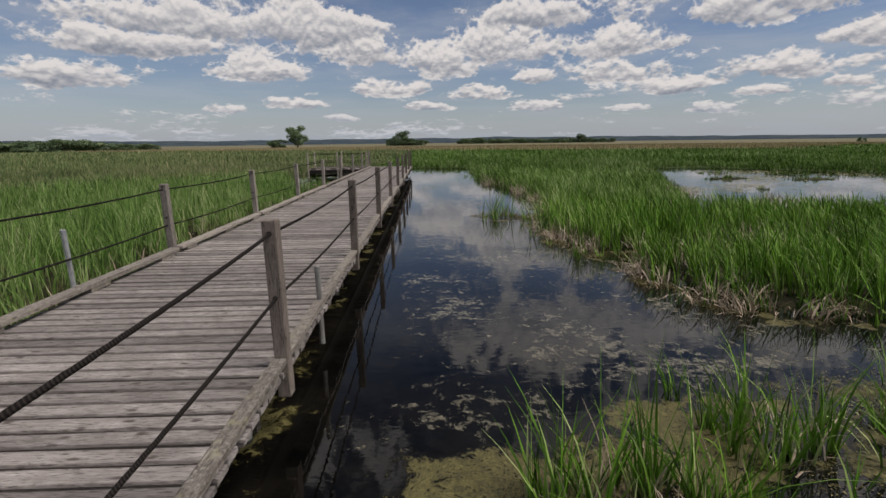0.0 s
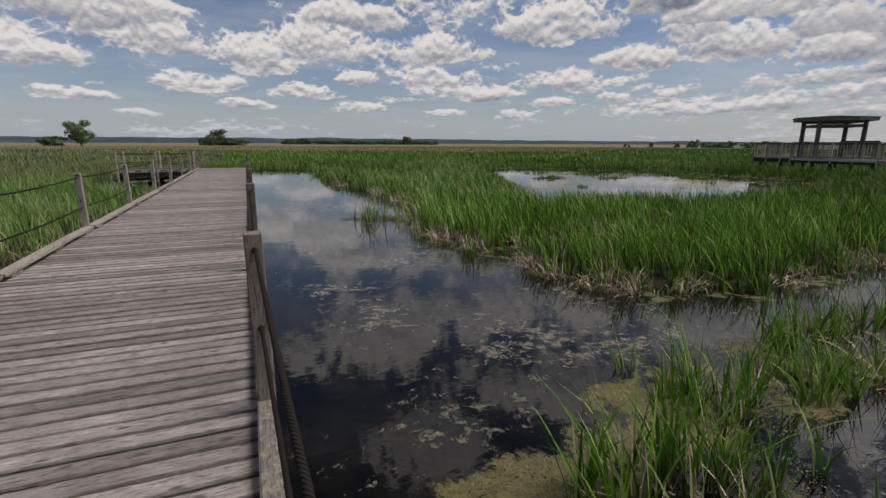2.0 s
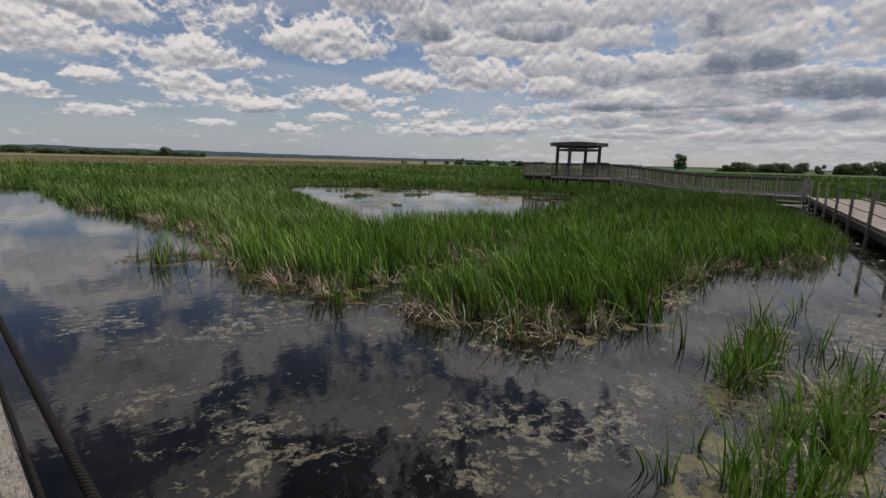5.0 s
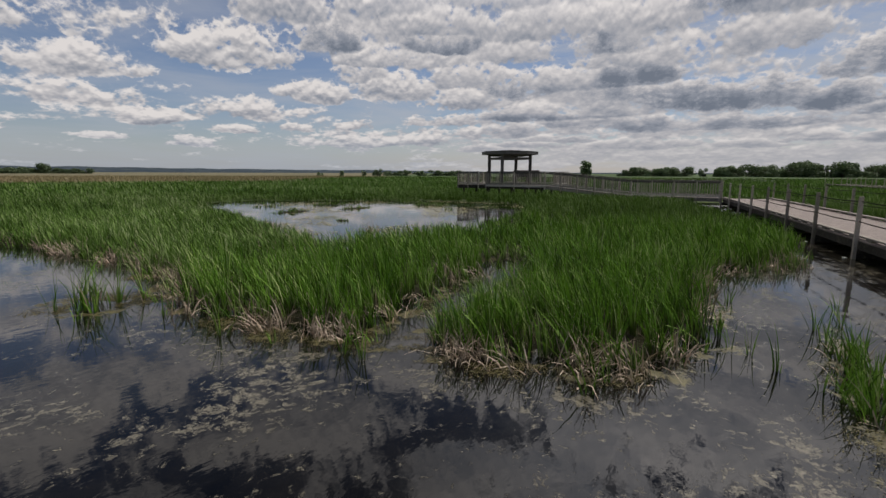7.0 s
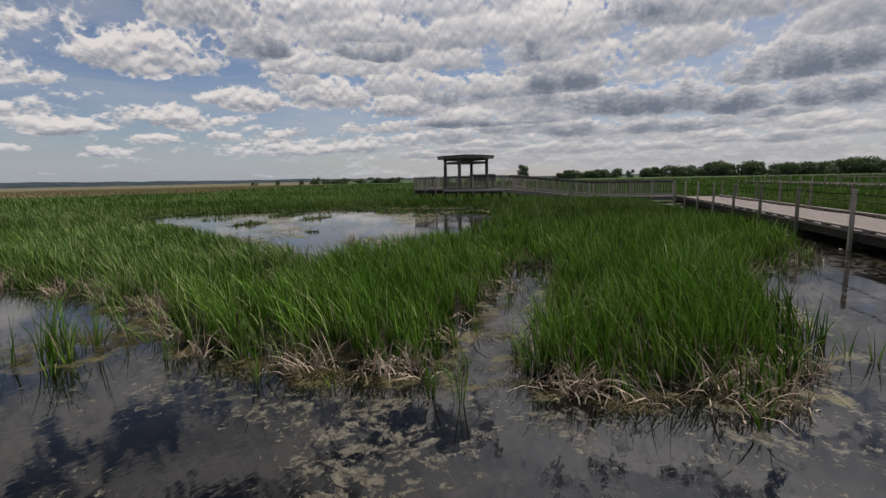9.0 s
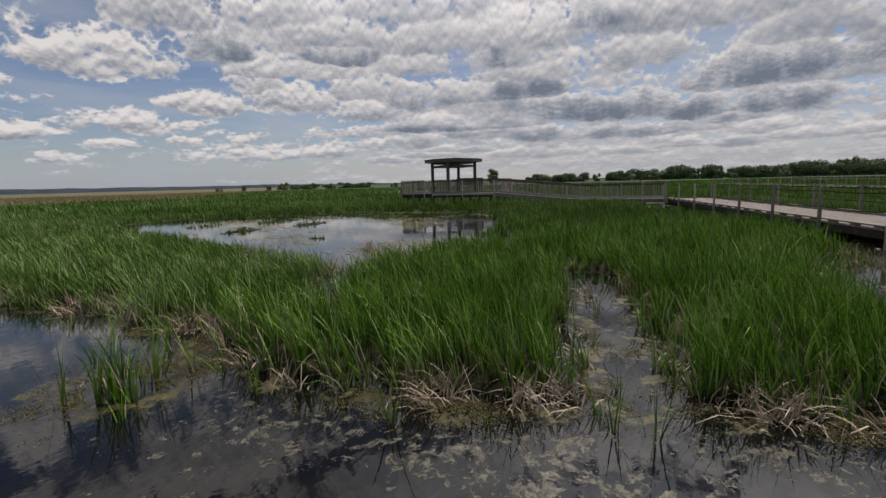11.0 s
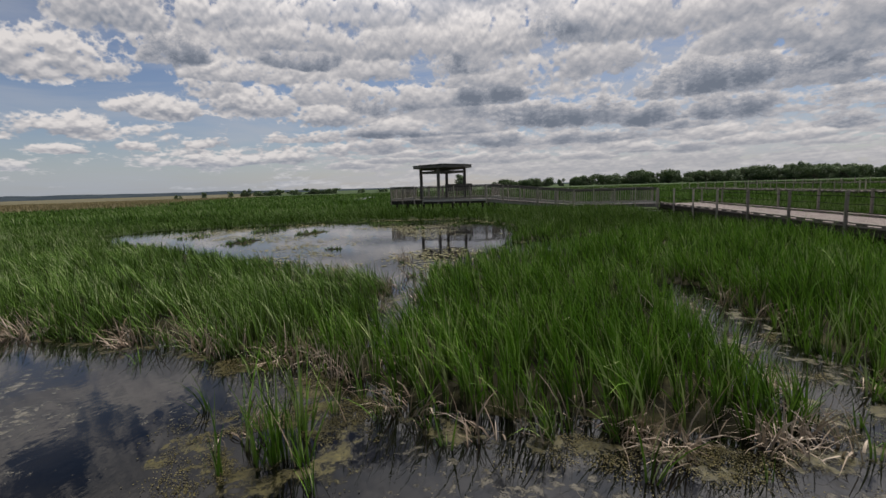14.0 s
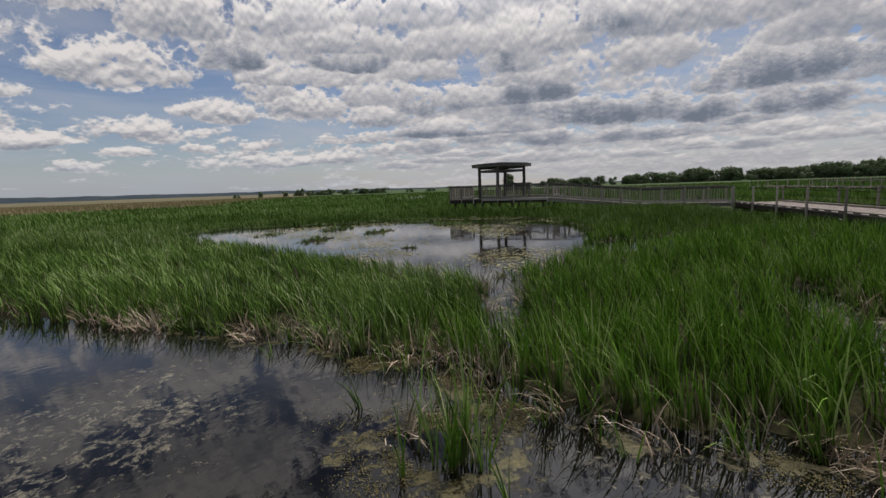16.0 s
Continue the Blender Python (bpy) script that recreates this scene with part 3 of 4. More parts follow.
def wobble(px, py, scale):
    """Cheap smooth unevenness between -1 and 1."""
    a = np.sin(px * scale + 1.3 * np.sin(py * scale * 0.8 + 0.4)) + np.sin(py * scale * 1.31 + 1.7 * np.sin(px * scale * 0.6 + 2.0))
    b = np.sin(px * scale * 2.7 - py * scale * 2.1 + 0.9) + np.sin(px * scale * 1.9 + py * scale * 3.3)
    return (a + 0.5 * b) / 3.0


def dry(px, py):
    """How far a place lies inside the reeds (positive) or out on open water (negative), in metres."""
    d = np.full(px.shape, 1e9)
    for poly in OPEN:
        d = np.minimum(d, signed_edge(px, py, poly))
    d = d + 0.16 * wobble(px, py, 3.1) + 0.1 * wobble(px + 9, py - 4, 8.3)
    for x, y, a, b in TUFTS:
        k = np.hypot((px - x) / a, (py - y) / b)
        d = np.maximum(d, (1 - k) * min(a, b) + 0.07 * wobble(px, py, 7.0))
    return d


# ---- ground and water ----
def axis(a, b, fine, mid, lo, hi):
    core = list(np.arange(a, b, fine))
    out, s = [], fine
    v = core[-1]
    while v < hi:
        s = min(s * 1.16, mid) if v < 60 else s * 1.22
        v += s
        out.append(v)
    back, s = [], fine
    v = core[0]
    while v > lo:
        s = s * 1.22
        v -= s
        back.append(v)
    return np.array(back[::-1] + core + out)


def ground_height(px, py):
    d = dry(px, py)
    deep = -1.0 + 0.1 * wobble(px, py, 1.3)
    high = -0.45 + 0.03 * wobble(px, py, 2.3) + 0.02 * wobble(px, py, 9.0)
    f = np.clip((d + 0.5) / 1.0, 0, 1)
    f = f * f * (3 - 2 * f)
    return deep + (high - deep) * f


gx, gy = axis(-9, 15, 0.2, 0.6, -4500, 4500), axis(-5, 21, 0.2, 0.6, -4500, 4500)
XX, YY = np.meshgrid(gx, gy)
ZZ = ground_height(XX.ravel(), YY.ravel())
nx, ny = len(gx), len(gy)
idx = np.arange(nx * ny).reshape(ny, nx)
quads = np.stack([idx[:-1, :-1], idx[:-1, 1:], idx[1:, 1:], idx[1:, :-1]], -1).reshape(-1, 4)
ground = mesh_object("ground", np.stack([XX.ravel(), YY.ravel(), ZZ], 1).tolist(), quads.tolist(), M_GROUND, smooth=True)
tagged(ground, "flat marsh bed with green growth and tan reed fields", "ground", kind="structure")
wx = np.array([-320.0, -60, -10, *np.arange(-0.3, 8.0, 0.16), 12, 30, 80, 420])
wy = np.array([-320.0, -60, -10, *np.arange(-3.2, 14.0, 0.16), 20, 40, 90, 420])
XX, YY = np.meshgrid(wx, wy)
idx = np.arange(XX.size).reshape(XX.shape)
quads = np.stack([idx[:-1, :-1], idx[:-1, 1:], idx[1:, 1:], idx[1:, :-1]], -1).reshape(-1, 4)
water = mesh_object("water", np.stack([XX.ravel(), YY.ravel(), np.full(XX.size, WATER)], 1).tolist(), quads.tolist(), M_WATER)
# how thickly algae grows: along the reeds, and in two quiet corners
_d = dry(XX.ravel(), YY.ravel())
_g = np.exp(-((_d + 0.05) / 0.38) ** 2) * 0.8 + np.exp(-((XX.ravel() - 1.3) / 0.8) ** 2 - ((YY.ravel() + 0.75) / 0.5) ** 2) + np.exp(-((XX.ravel() - 2.7) / 0.6) ** 2 - ((YY.ravel() + 0.1) / 0.35) ** 2)
_g = np.where((XX.ravel() < -0.5) | (XX.ravel() > 8) | (YY.ravel() > 14) | (YY.ravel() < -3.2), 0.3, _g)
water.data.attributes.new("growth", "FLOAT", "POINT").data.foreach_set("value", np.clip(_g, 0, 1).astype(np.float32))
tagged(water, "still dark marsh water with floating brown weed", "water", kind="structure")

# ---- main boardwalk ----
DECK_W, DECK_E, DECK_S, DECK_N = -2.66, 0.05, -10.0, 29.4


def empty(name, at=(0, 0, 0)):
    ob = new(name)
    ob.location = at
    return ob


def plank_mesh(length, width, seed):
    """One deck board along x, with eased edges and a little cup and bow."""
    rng = random.Random(seed)
    th, e, segs = 0.038, 0.011, 5
    prof = [(-width / 2, -th), (-width / 2, -e), (-width / 2 + e, 0), (0, -0.004), (width / 2 - e, 0), (width / 2, -e), (width / 2, -th)]
    vs, fs = [], []
    k = len(prof)
    for i in range(segs + 1):
        x = -length / 2 + length * i / segs
        dy, dz = rng.uniform(-0.002, 0.002), rng.uniform(-0.0015, 0.002)
        vs += [(x, p + dy, q + dz) for p, q in prof]
    for i in range(segs):
        for j in range(k):
            a, b = i * k + j, i * k + (j + 1) % k
            fs.append((a, a + k, b + k, b))
    fs += [tuple(range(k)), tuple(range((segs + 1) * k - 1, segs * k - 1, -1))]
    me = bpy.data.meshes.new("plank")
    me.from_pydata(vs, [], fs)
    me.materials.append(M_PLANK)
    me.update()
    return me


def post_mesh(h_top, h_low, w=0.096, mat=None):
    bm = bmesh.new()
    box(bm, (-w / 2, -w / 2, h_low), (w / 2, w / 2, h_top), 0.007)
    bmesh.ops.subdivide_edges(bm, edges=[e for e in bm.edges if abs(e.verts[0].co.z - e.verts[1].co.z) > 0.5], cuts=4)
    rng = random.Random(int(h_top * 100))
    for v in bm.verts:
        v.co += Vector((rng.uniform(-1, 1), rng.uniform(-1, 1), 0)) * 0.0015
    me = bpy.data.meshes.new("post")
    bm.to_mesh(me)
    bm.free()
    me.materials.append(mat or M_POST)
    return me


def rope(parent, name, pts, r=0.0105):
    """A wire rope that sags a little between its posts."""
    line = []
    for a, b in zip(pts, pts[1:]):
        a, b = Vector(a), Vector(b)
        for i in range(150):
            t = i / 150
            p = a.lerp(b, t)
            p.z -= 0.03 * 4 * t * (1 - t)
            line.append(p)
    line.append(Vector(pts[-1]))
    # three strands laid round each other
    k = 9
    vs, fs = [], []
    for i, c in enumerate(line):
        for j in range(k):
            a = 2 * math.pi * j / k
            q = r * (1 + 0.05 * math.cos(3 * (a - i * 0.35)))
            vs.append((c.x + q * math.cos(a), c.y, c.z + q * math.sin(a)))
    for i in range(len(line) - 1):
        fs += [(i * k + j, i * k + (j + 1) % k, (i + 1) * k + (j + 1) % k, (i + 1) * k + j) for j in range(k)]
    fs += [tuple(range(k)), tuple(range(len(vs) - 1, len(vs) - k - 1, -1))]
    return mesh_object(name, vs, fs, M_CABLE, parent, smooth=True)


POSTS_E = [-10.25 + 3.4 * i for i in range(12)]
POSTS_W = [0.25 + 3.5 * i for i in range(-3, 9)]
deck = tagged(empty("boardwalk"), "weathered grey plank boardwalk with post and cable rails", "boardwalk", kind="structure")


def build_main_deck():
    rng = random.Random(5)
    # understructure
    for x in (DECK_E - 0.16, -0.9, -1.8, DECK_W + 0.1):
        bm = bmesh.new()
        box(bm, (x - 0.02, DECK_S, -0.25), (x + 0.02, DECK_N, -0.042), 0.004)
        part("joist", bm, M_BEAM, deck, "dark weathered joist, deepened for the shade under the planks")
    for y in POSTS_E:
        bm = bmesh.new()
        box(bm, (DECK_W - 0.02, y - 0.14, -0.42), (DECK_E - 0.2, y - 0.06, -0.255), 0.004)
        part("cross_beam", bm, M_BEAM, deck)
        for x in (-0.25, -2.4):
            bm = bmesh.new()
            tube(bm, [(x, y - 0.1, -1.2), (x, y - 0.1, -0.42)], 0.045, 10)
            part("pile", bm, M_PIPE, deck, "galvanised pipe pile")
    # kerbs of flat boards on spacer blocks
    for side, posts in ((1, POSTS_E), (-1, POSTS_W)):
        x0, kw = (-0.03, 0.095) if side > 0 else (DECK_W - 0.04, 0.14)
        for a, b in zip(posts, posts[1:]):
            bm = bmesh.new()
            zz = 0.05 + rng.uniform(-0.004, 0.004)
            box(bm, (x0, a + 0.055, zz), (x0 + kw, b - 0.055, zz + 0.045), 0.006)
            for e in list(bm.edges):
                if abs(e.verts[0].co.y - e.verts[1].co.y) > 1:
                    bmesh.ops.subdivide_edges(bm, edges=[e], cuts=6)
            for v in bm.verts:
                v.co.x += 0.006 * math.sin(v.co.y * 2.1 + a)
                v.co.z += 0.004 * math.sin(v.co.y * 1.7 + a * 3)
            part("kerb", bm, M_KERB, deck, "grey kerb board with lichen spots")
            for k in range(3):
                y = a + 0.35 + k * (b - a - 0.7) / 2
                bm = bmesh.new()
                box(bm, (x0 + 0.01, y - 0.16, 0.001), (x0 + kw - 0.01, y + 0.16, zz - 0.001), 0.004)
                part("spacer_block", bm, M_KERB, deck)
    # posts
    for side, posts, x, top in ((1, POSTS_E, 0.03, 1.06), (-1, POSTS_W, DECK_W - 0.03, 1.01)):
        me = post_mesh(top, -0.2, mat=M_POST if side > 0 else M_POST_PALE)
        off = {y: 0.09 if side > 0 and y < -1 else 0.0 for y in posts}
        for y in posts:
            m = pose(x + off[y], y, 0, rng.uniform(-0.6, 0.6), rng.uniform(-0.6, 0.6), 0)
            p = shared("post", me, deck, m)
            for z in (0.97, 0.53):
                # flat dark disc painted for the shaded mouth of the hole
                bm = bmesh.new()
                tube(bm, [(0, -0.0505, z), (0, -0.047, z)], 0.017, 10)
                part("cable_hole", bm, M_HOLE, p)
        for nm, z in (("top_cable", 0.97 if side > 0 else 0.935), ("lower_cable", 0.53 if side > 0 else 0.42)):
            rope(deck, nm, [(x + off[y], y, z) for y in posts])
    # bare pipe stubs
    for x, y, top in ((0.02, 1.15, 0.43), (DECK_W - 0.06, 1.8, 0.70)):
        bm = bmesh.new()
        tube(bm, [(x, y, -0.34), (x, y, top - 0.004), (x + 0.001, y, top)], [0.028, 0.028, 0.025], 12)
        part("pipe_stub", bm, M_PIPE_OLD if x > -1 else M_PIPE, deck, "steel pipe stub beside the kerb")
    # the planks themselves
    meshes = [plank_mesh(DECK_E - DECK_W + dl, 0.131, i) for i, dl in enumerate((0.0, 0.012, -0.012, 0.02, -0.006, 0.006))]
    y, i = DECK_S + 0.07, 0
    while y < DECK_N:
        shared("plank", rng.choice(meshes), deck, pose((DECK_W + DECK_E) / 2 + rng.uniform(-0.008, 0.008), y, rng.uniform(-0.004, 0.004), rng.uniform(-1.1, 1.1), 0, rng.uniform(-0.16, 0.16)))
        y += 0.1485 + rng.uniform(-0.002, 0.003)


def run_of_planks(bm, a, b, w):
    """Deck boards across a run from a to b (its right-hand edge), reaching w to the left of it."""
    a, b = Vector(a), Vector(b)
    d = (b - a)
    n = int(d.length / 0.146)
    f = d.normalized()
    left = Vector((-f.y, f.x, 0)).normalized()
    for i in range(n):
        p = a.lerp(b, (i + 0.5) / n) + Vector((0, 0, -0.019))
        timber(bm, p, p + left * w, 0.139, 0.038, 0.0)


def cable_run(name, label, a, b, w, spacing, sides=(0, 1)):
    """A boardwalk with posts and cables, its edge from a to b, reaching w to the left of it."""
    thing = tagged(empty(name, (0, 0, 0)), label, "boardwalk", kind="structure")
    a, b = Vector(a), Vector(b)
    f = (b - a).normalized()
    left = Vector((-f.y, f.x, 0)).normalized()
    bm = bmesh.new()
    run_of_planks(bm, a, b, w)
    tagged(part("planks", bm, M_PLANK_Y, thing), kind="stuff")
    n = max(1, round((b - a).length / spacing))
    me = post_mesh(1.03, -0.5, 0.085, M_RAIL)
    for s in sides:
        sg = math.copysign(1.0, w)
        o = left * (w + 0.03 * sg) if s else left * (-0.03 * sg)
        inn = left * (w - 0.1 * sg) if s else left * (0.1 * sg)
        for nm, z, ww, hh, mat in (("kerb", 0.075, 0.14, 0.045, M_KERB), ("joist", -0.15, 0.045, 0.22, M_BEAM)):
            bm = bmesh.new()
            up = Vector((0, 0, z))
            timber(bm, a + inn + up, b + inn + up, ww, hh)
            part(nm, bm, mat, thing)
        bm = bmesh.new()
        for i in range(n * 3):
            p = a.lerp(b, (i + 0.5) / (n * 3)) + inn
            timber(bm, p - f * 0.15 + Vector((0, 0, 0.027)), p + f * 0.15 + Vector((0, 0, 0.027)), 0.12, 0.052, 0)
        part("spacer_blocks", bm, M_KERB, thing)
        pts = [a.lerp(b, i / n) + o for i in range(n + 1)]
        for p in pts:
            shared("post", me, thing, Matrix.Translation(p) @ Matrix.Rotation(math.atan2(f.y, f.x), 4, "Z"))
        for nm, z in (("top_cable", 0.92), ("lower_cable", 0.44)):
            rope(thing, nm, [p + Vector((0, 0, z)) for p in pts], 0.013)
    for i in range(n + 1):
        p = a.lerp(b, i / n)
        bm = bmesh.new()
        timber(bm, p + Vector((0, 0, -0.36)), p + left * w + Vector((0, 0, -0.36)), 0.09, 0.18)
        part("cross_beam", bm, M_BEAM, thing)
        for k in (0.2, w - 0.2):
            bm = bmesh.new()
            q = p + left * k
            tube(bm, [q + Vector((0, 0, -1.2)), q + Vector((0, 0, -0.45))], 0.05, 8)
            part("pile", bm, M_PIPE, thing)
    return thing


M_PLANK_Y = wood("weathered_planks_across", "y", (0.27, 0.225, 0.208), (0.11, 0.09, 0.082), 0.0, False)
CORNER = (35.4, 2.6, 0)
side_walk = cable_run("boardwalk", "weathered plank boardwalk with posts and cables, crossing the reeds", (9.0, -2.1, 0), CORNER, -2.75, 2.95)
end_walk = cable_run("boardwalk", "plank boardwalk turning off past a small open pool", (DECK_W - 0.02, 26.7, 0), (-6.2, 26.45, 0), -2.6, 1.75)
back_walk = cable_run("boardwalk", "plank boardwalk leading back to the shore", (0.2, -8.5, -0.006), (8.6, -2.42, -0.006), -2.7, 3.0)
far_walk = cable_run("boardwalk", "distant boardwalk with posts standing in green reeds", (46, -17.5, 0), (95, -9, 0), -2.7, 3.3)
far_walk_2 = cable_run("boardwalk", "distant boardwalk with posts standing in green reeds", (92, -45, 0), (150, -33, 0), -2.7, 3.6)

# ---- ramp and viewing platform ----
PLAT = 0.58


def balustrade(parent, a, b, spacing, skirt=0.12):
    """Posts, pickets and a flat top rail along the deck edge from a to b."""
    a, b = Vector(a), Vector(b)
    d = b - a
    f = d.normalized()
    n = max(1, round(Vector((d.x, d.y)).length / spacing))
    ang = math.atan2(d.y, d.x)
    for i in range(n + 1):
        p = a.lerp(b, i / n)
        shared("post", BAL_POST, parent, Matrix.Translation(p) @ Matrix.Rotation(ang, 4, "Z"))
    for nm, z, w, h, mat in (("top_rail", 1.08, 0.14, 0.045, M_DARKRAIL), ("upper_rail", 0.98, 0.04, 0.09, M_DARKRAIL), ("lower_rail", 0.12, 0.04, 0.09, M_RAIL_LONG)):
        bm = bmesh.new()
        up = Vector((0, 0, z))
        timber(bm, a + up, b + up, w, h)
        part(nm, bm, mat, parent)
    k = max(1, int(d.length / 0.16))
    for i in range(k):
        p = a.lerp(b, (i + 0.5) / k)
        shared("picket", PICKET, parent, Matrix.Translation(p) @ Matrix.Rotation(ang, 4, "Z"))


M_RAIL_LONG = wood("grey_rail_long", "y", (0.56, 0.515, 0.47), (0.34, 0.30, 0.27), 0.0, False)
BAL_POST = post_mesh(1.06, -0.32, 0.09, M_RAIL)
_bm = bmesh.new()
box(_bm, (-0.018, -0.018, -0.16), (0.018, 0.018, 0.97))
PICKET = bpy.data.meshes.new("picket")
_bm.to_mesh(PICKET)
_bm.free()
PICKET.materials.append(M_RAIL)

ramp = tagged(empty("ramp"), "grey timber ramp with picket railings rising to a platform", "ramp", kind="structure")
RAMP = [(35.4, 2.7, 0), (35.5, 8.2, 0), (35.6, 14.6, PLAT)]
for p, q in zip(RAMP, RAMP[1:]):
    bm = bmesh.new()
    run_of_planks(bm, (p[0] + 2.4, p[1], p[2]), (q[0] + 2.4, q[1], q[2]), 2.4)
    tagged(part("planks", bm, M_PLANK, ramp), kind="stuff")
    for o in (0.05, 2.35):
        bm = bmesh.new()
        timber(bm, (p[0] + o, p[1], p[2] - 0.14), (q[0] + o, q[1], q[2] - 0.14), 0.05, 0.2)
        part("joist", bm, M_RAIL_LONG if o < 1 else M_BEAM, ramp)
    balustrade(ramp, p, q, 1.35)
    balustrade(ramp, (p[0] + 2.4, p[1], p[2]), (q[0] + 2.4, q[1], q[2]), 1.35)
for y in (4.5, 8.2, 11.5, 14.6):
    for x in (35.6, 37.7):
        bm = bmesh.new()
        tube(bm, [(x, y, -1.2), (x, y, -0.15)], 0.08, 8)
        part("pile", bm, M_BEAM, ramp)

platform = tagged(empty("viewing_platform"), "raised timber viewing platform with picket railings", "platform", kind="structure")
PX0, PX1, PY0, PY1 = 35.6, 41.4, 14.6, 22.4


def build_platform():
    bm = bmesh.new()
    run_of_planks(bm, (PX1, PY0, PLAT), (PX1, PY1, PLAT), PX1 - PX0)
    tagged(part("planks", bm, M_PLANK, platform), kind="stuff")
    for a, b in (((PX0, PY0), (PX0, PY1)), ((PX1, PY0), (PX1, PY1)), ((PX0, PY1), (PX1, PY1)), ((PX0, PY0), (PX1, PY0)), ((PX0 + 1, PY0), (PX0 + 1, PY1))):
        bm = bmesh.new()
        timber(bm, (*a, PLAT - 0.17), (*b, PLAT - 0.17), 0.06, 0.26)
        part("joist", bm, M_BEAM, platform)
    bm = bmesh.new()
    timber(bm, (PX0 - 0.05, PY0, PLAT - 0.06), (PX0 - 0.05, 19.7, PLAT - 0.06), 0.04, 0.14)
    part("rim_board", bm, M_RAIL_LONG, platform, "pale timber edge board")
    for x in (PX0 + 0.5, 38.4, PX1 - 0.4):
        for y in (15, 17.4, 19.8, 22.1):
            bm = bmesh.new()
            tube(bm, [(x, y, -1.2), (x, y, PLAT - 0.3)], 0.1, 8)
            part("pile", bm, M_BEAM, platform)
    for a, b in (((PX0, PY0), (PX0, 19.7)), ((PX0, 20.4), (PX0, PY1)), ((PX0, PY1), (PX1, PY1)), ((PX1, PY1), (PX1, PY0)), ((PX0 + 2.4, PY0), (PX1, PY0))):
        balustrade(platform, (*a, PLAT), (*b, PLAT), 1.25)


build_platform()


def build_gazebo(cx, cy):
    g = tagged(empty("gazebo", (cx, cy, PLAT)), "open timber gazebo with a low hipped shingle roof on four posts", "gazebo")
    ang = radians(17)
    r_post, r_roof = 1.84, 2.42
    for k in range(4):
        a = math.pi / 2 * k + radians(6)
        bm = bmesh.new()
        box(bm, (-0.11, -0.11, 0.0), (0.11, 0.11, 2.55), 0.008)
        p = part("post", bm, M_DARKRAIL, g)
        p.matrix_local = pose(r_post * math.cos(a), r_post * math.sin(a), 0, 0, 0, math.degrees(a))
        a2 = a + math.pi / 2
        bm = bmesh.new()
        timber(bm, (r_post * math.cos(a), r_post * math.sin(a), 2.2), (r_post * math.cos(a2), r_post * math.sin(a2), 2.2), 0.09, 0.18)
        part("beam", bm, M_DARKRAIL, g)
        bm = bmesh.new()
        timber(bm, (r_post * math.cos(a), r_post * math.sin(a), 2.47), (r_post * math.cos(a2), r_post * math.sin(a2), 2.47), 0.09, 0.16)
        part("beam", bm, M_DARKRAIL, g)
    sides = 8
    ring = [(r_roof * math.cos(ang + 2 * math.pi * k / sides), r_roof * math.sin(ang + 2 * math.pi * k / sides)) for k in range(sides)]
    vs, fs = [], []
    for z, s in ((2.52, 1.0), (2.76, 1.0), (2.77, 0.995)):
        vs += [(x * s, y * s, z) for x, y in ring]
    for k in range(sides):
        k2 = (k + 1) % sides
        fs.append((k, k2, sides + k2, sides + k))
    fs.append(tuple(range(sides))[::-1])
    mesh_object("fascia", vs[: 2 * sides], fs, M_FASCIA, g)
    # shingle courses, each a small step
    steps = 7
    vs, fs = [], []
    for i in range(steps):
        s0, s1 = 1.03 - i / steps, 1.03 - (i + 1) / steps
        z0 = 2.765 + 0.16 * i / steps
        z1 = 2.765 + 0.16 * (i + 1) / steps - 0.008
        b = len(vs)
        vs += [(x * s0, y * s0, z0 - 0.02) for x, y in ring] + [(x * s0, y * s0, z0) for x, y in ring] + [(x * max(s1, 0.01), y * max(s1, 0.01), z1) for x, y in ring]
        for k in range(sides):
            k2 = (k + 1) % sides
            fs += [(b + k, b + k2, b + sides + k2, b + sides + k), (b + sides + k, b + sides + k2, b + 2 * sides + k2, b + 2 * sides + k)]
    mesh_object("roof", vs, fs, M_SHINGLE, g)
    bench = tagged(empty("bench", (cx + 1.4, cy - 0.9, PLAT)), "dark timber bench with a high back inside the gazebo", "bench")
    for nm, lo, hi in (("seat", (-0.2, -1.2, 0.42), (0.25, 1.2, 0.47)), ("backrest", (0.22, -1.2, 0.6), (0.27, 1.2, 1.22))):
        bm = bmesh.new()
        box(bm, lo, hi, 0.008)
        part(nm, bm, M_DARKRAIL, bench)
    for x in (-0.15, 0.22):
        for y in (-1.1, 1.1):
            bm = bmesh.new()
            box(bm, (x - 0.04, y - 0.04, 0), (x + 0.04, y + 0.04, 0.42 if x < 0 else 1.2), 0.005)
            part("leg", bm, M_DARKRAIL, bench)


build_gazebo(38.2, 18.8)
build_main_deck()


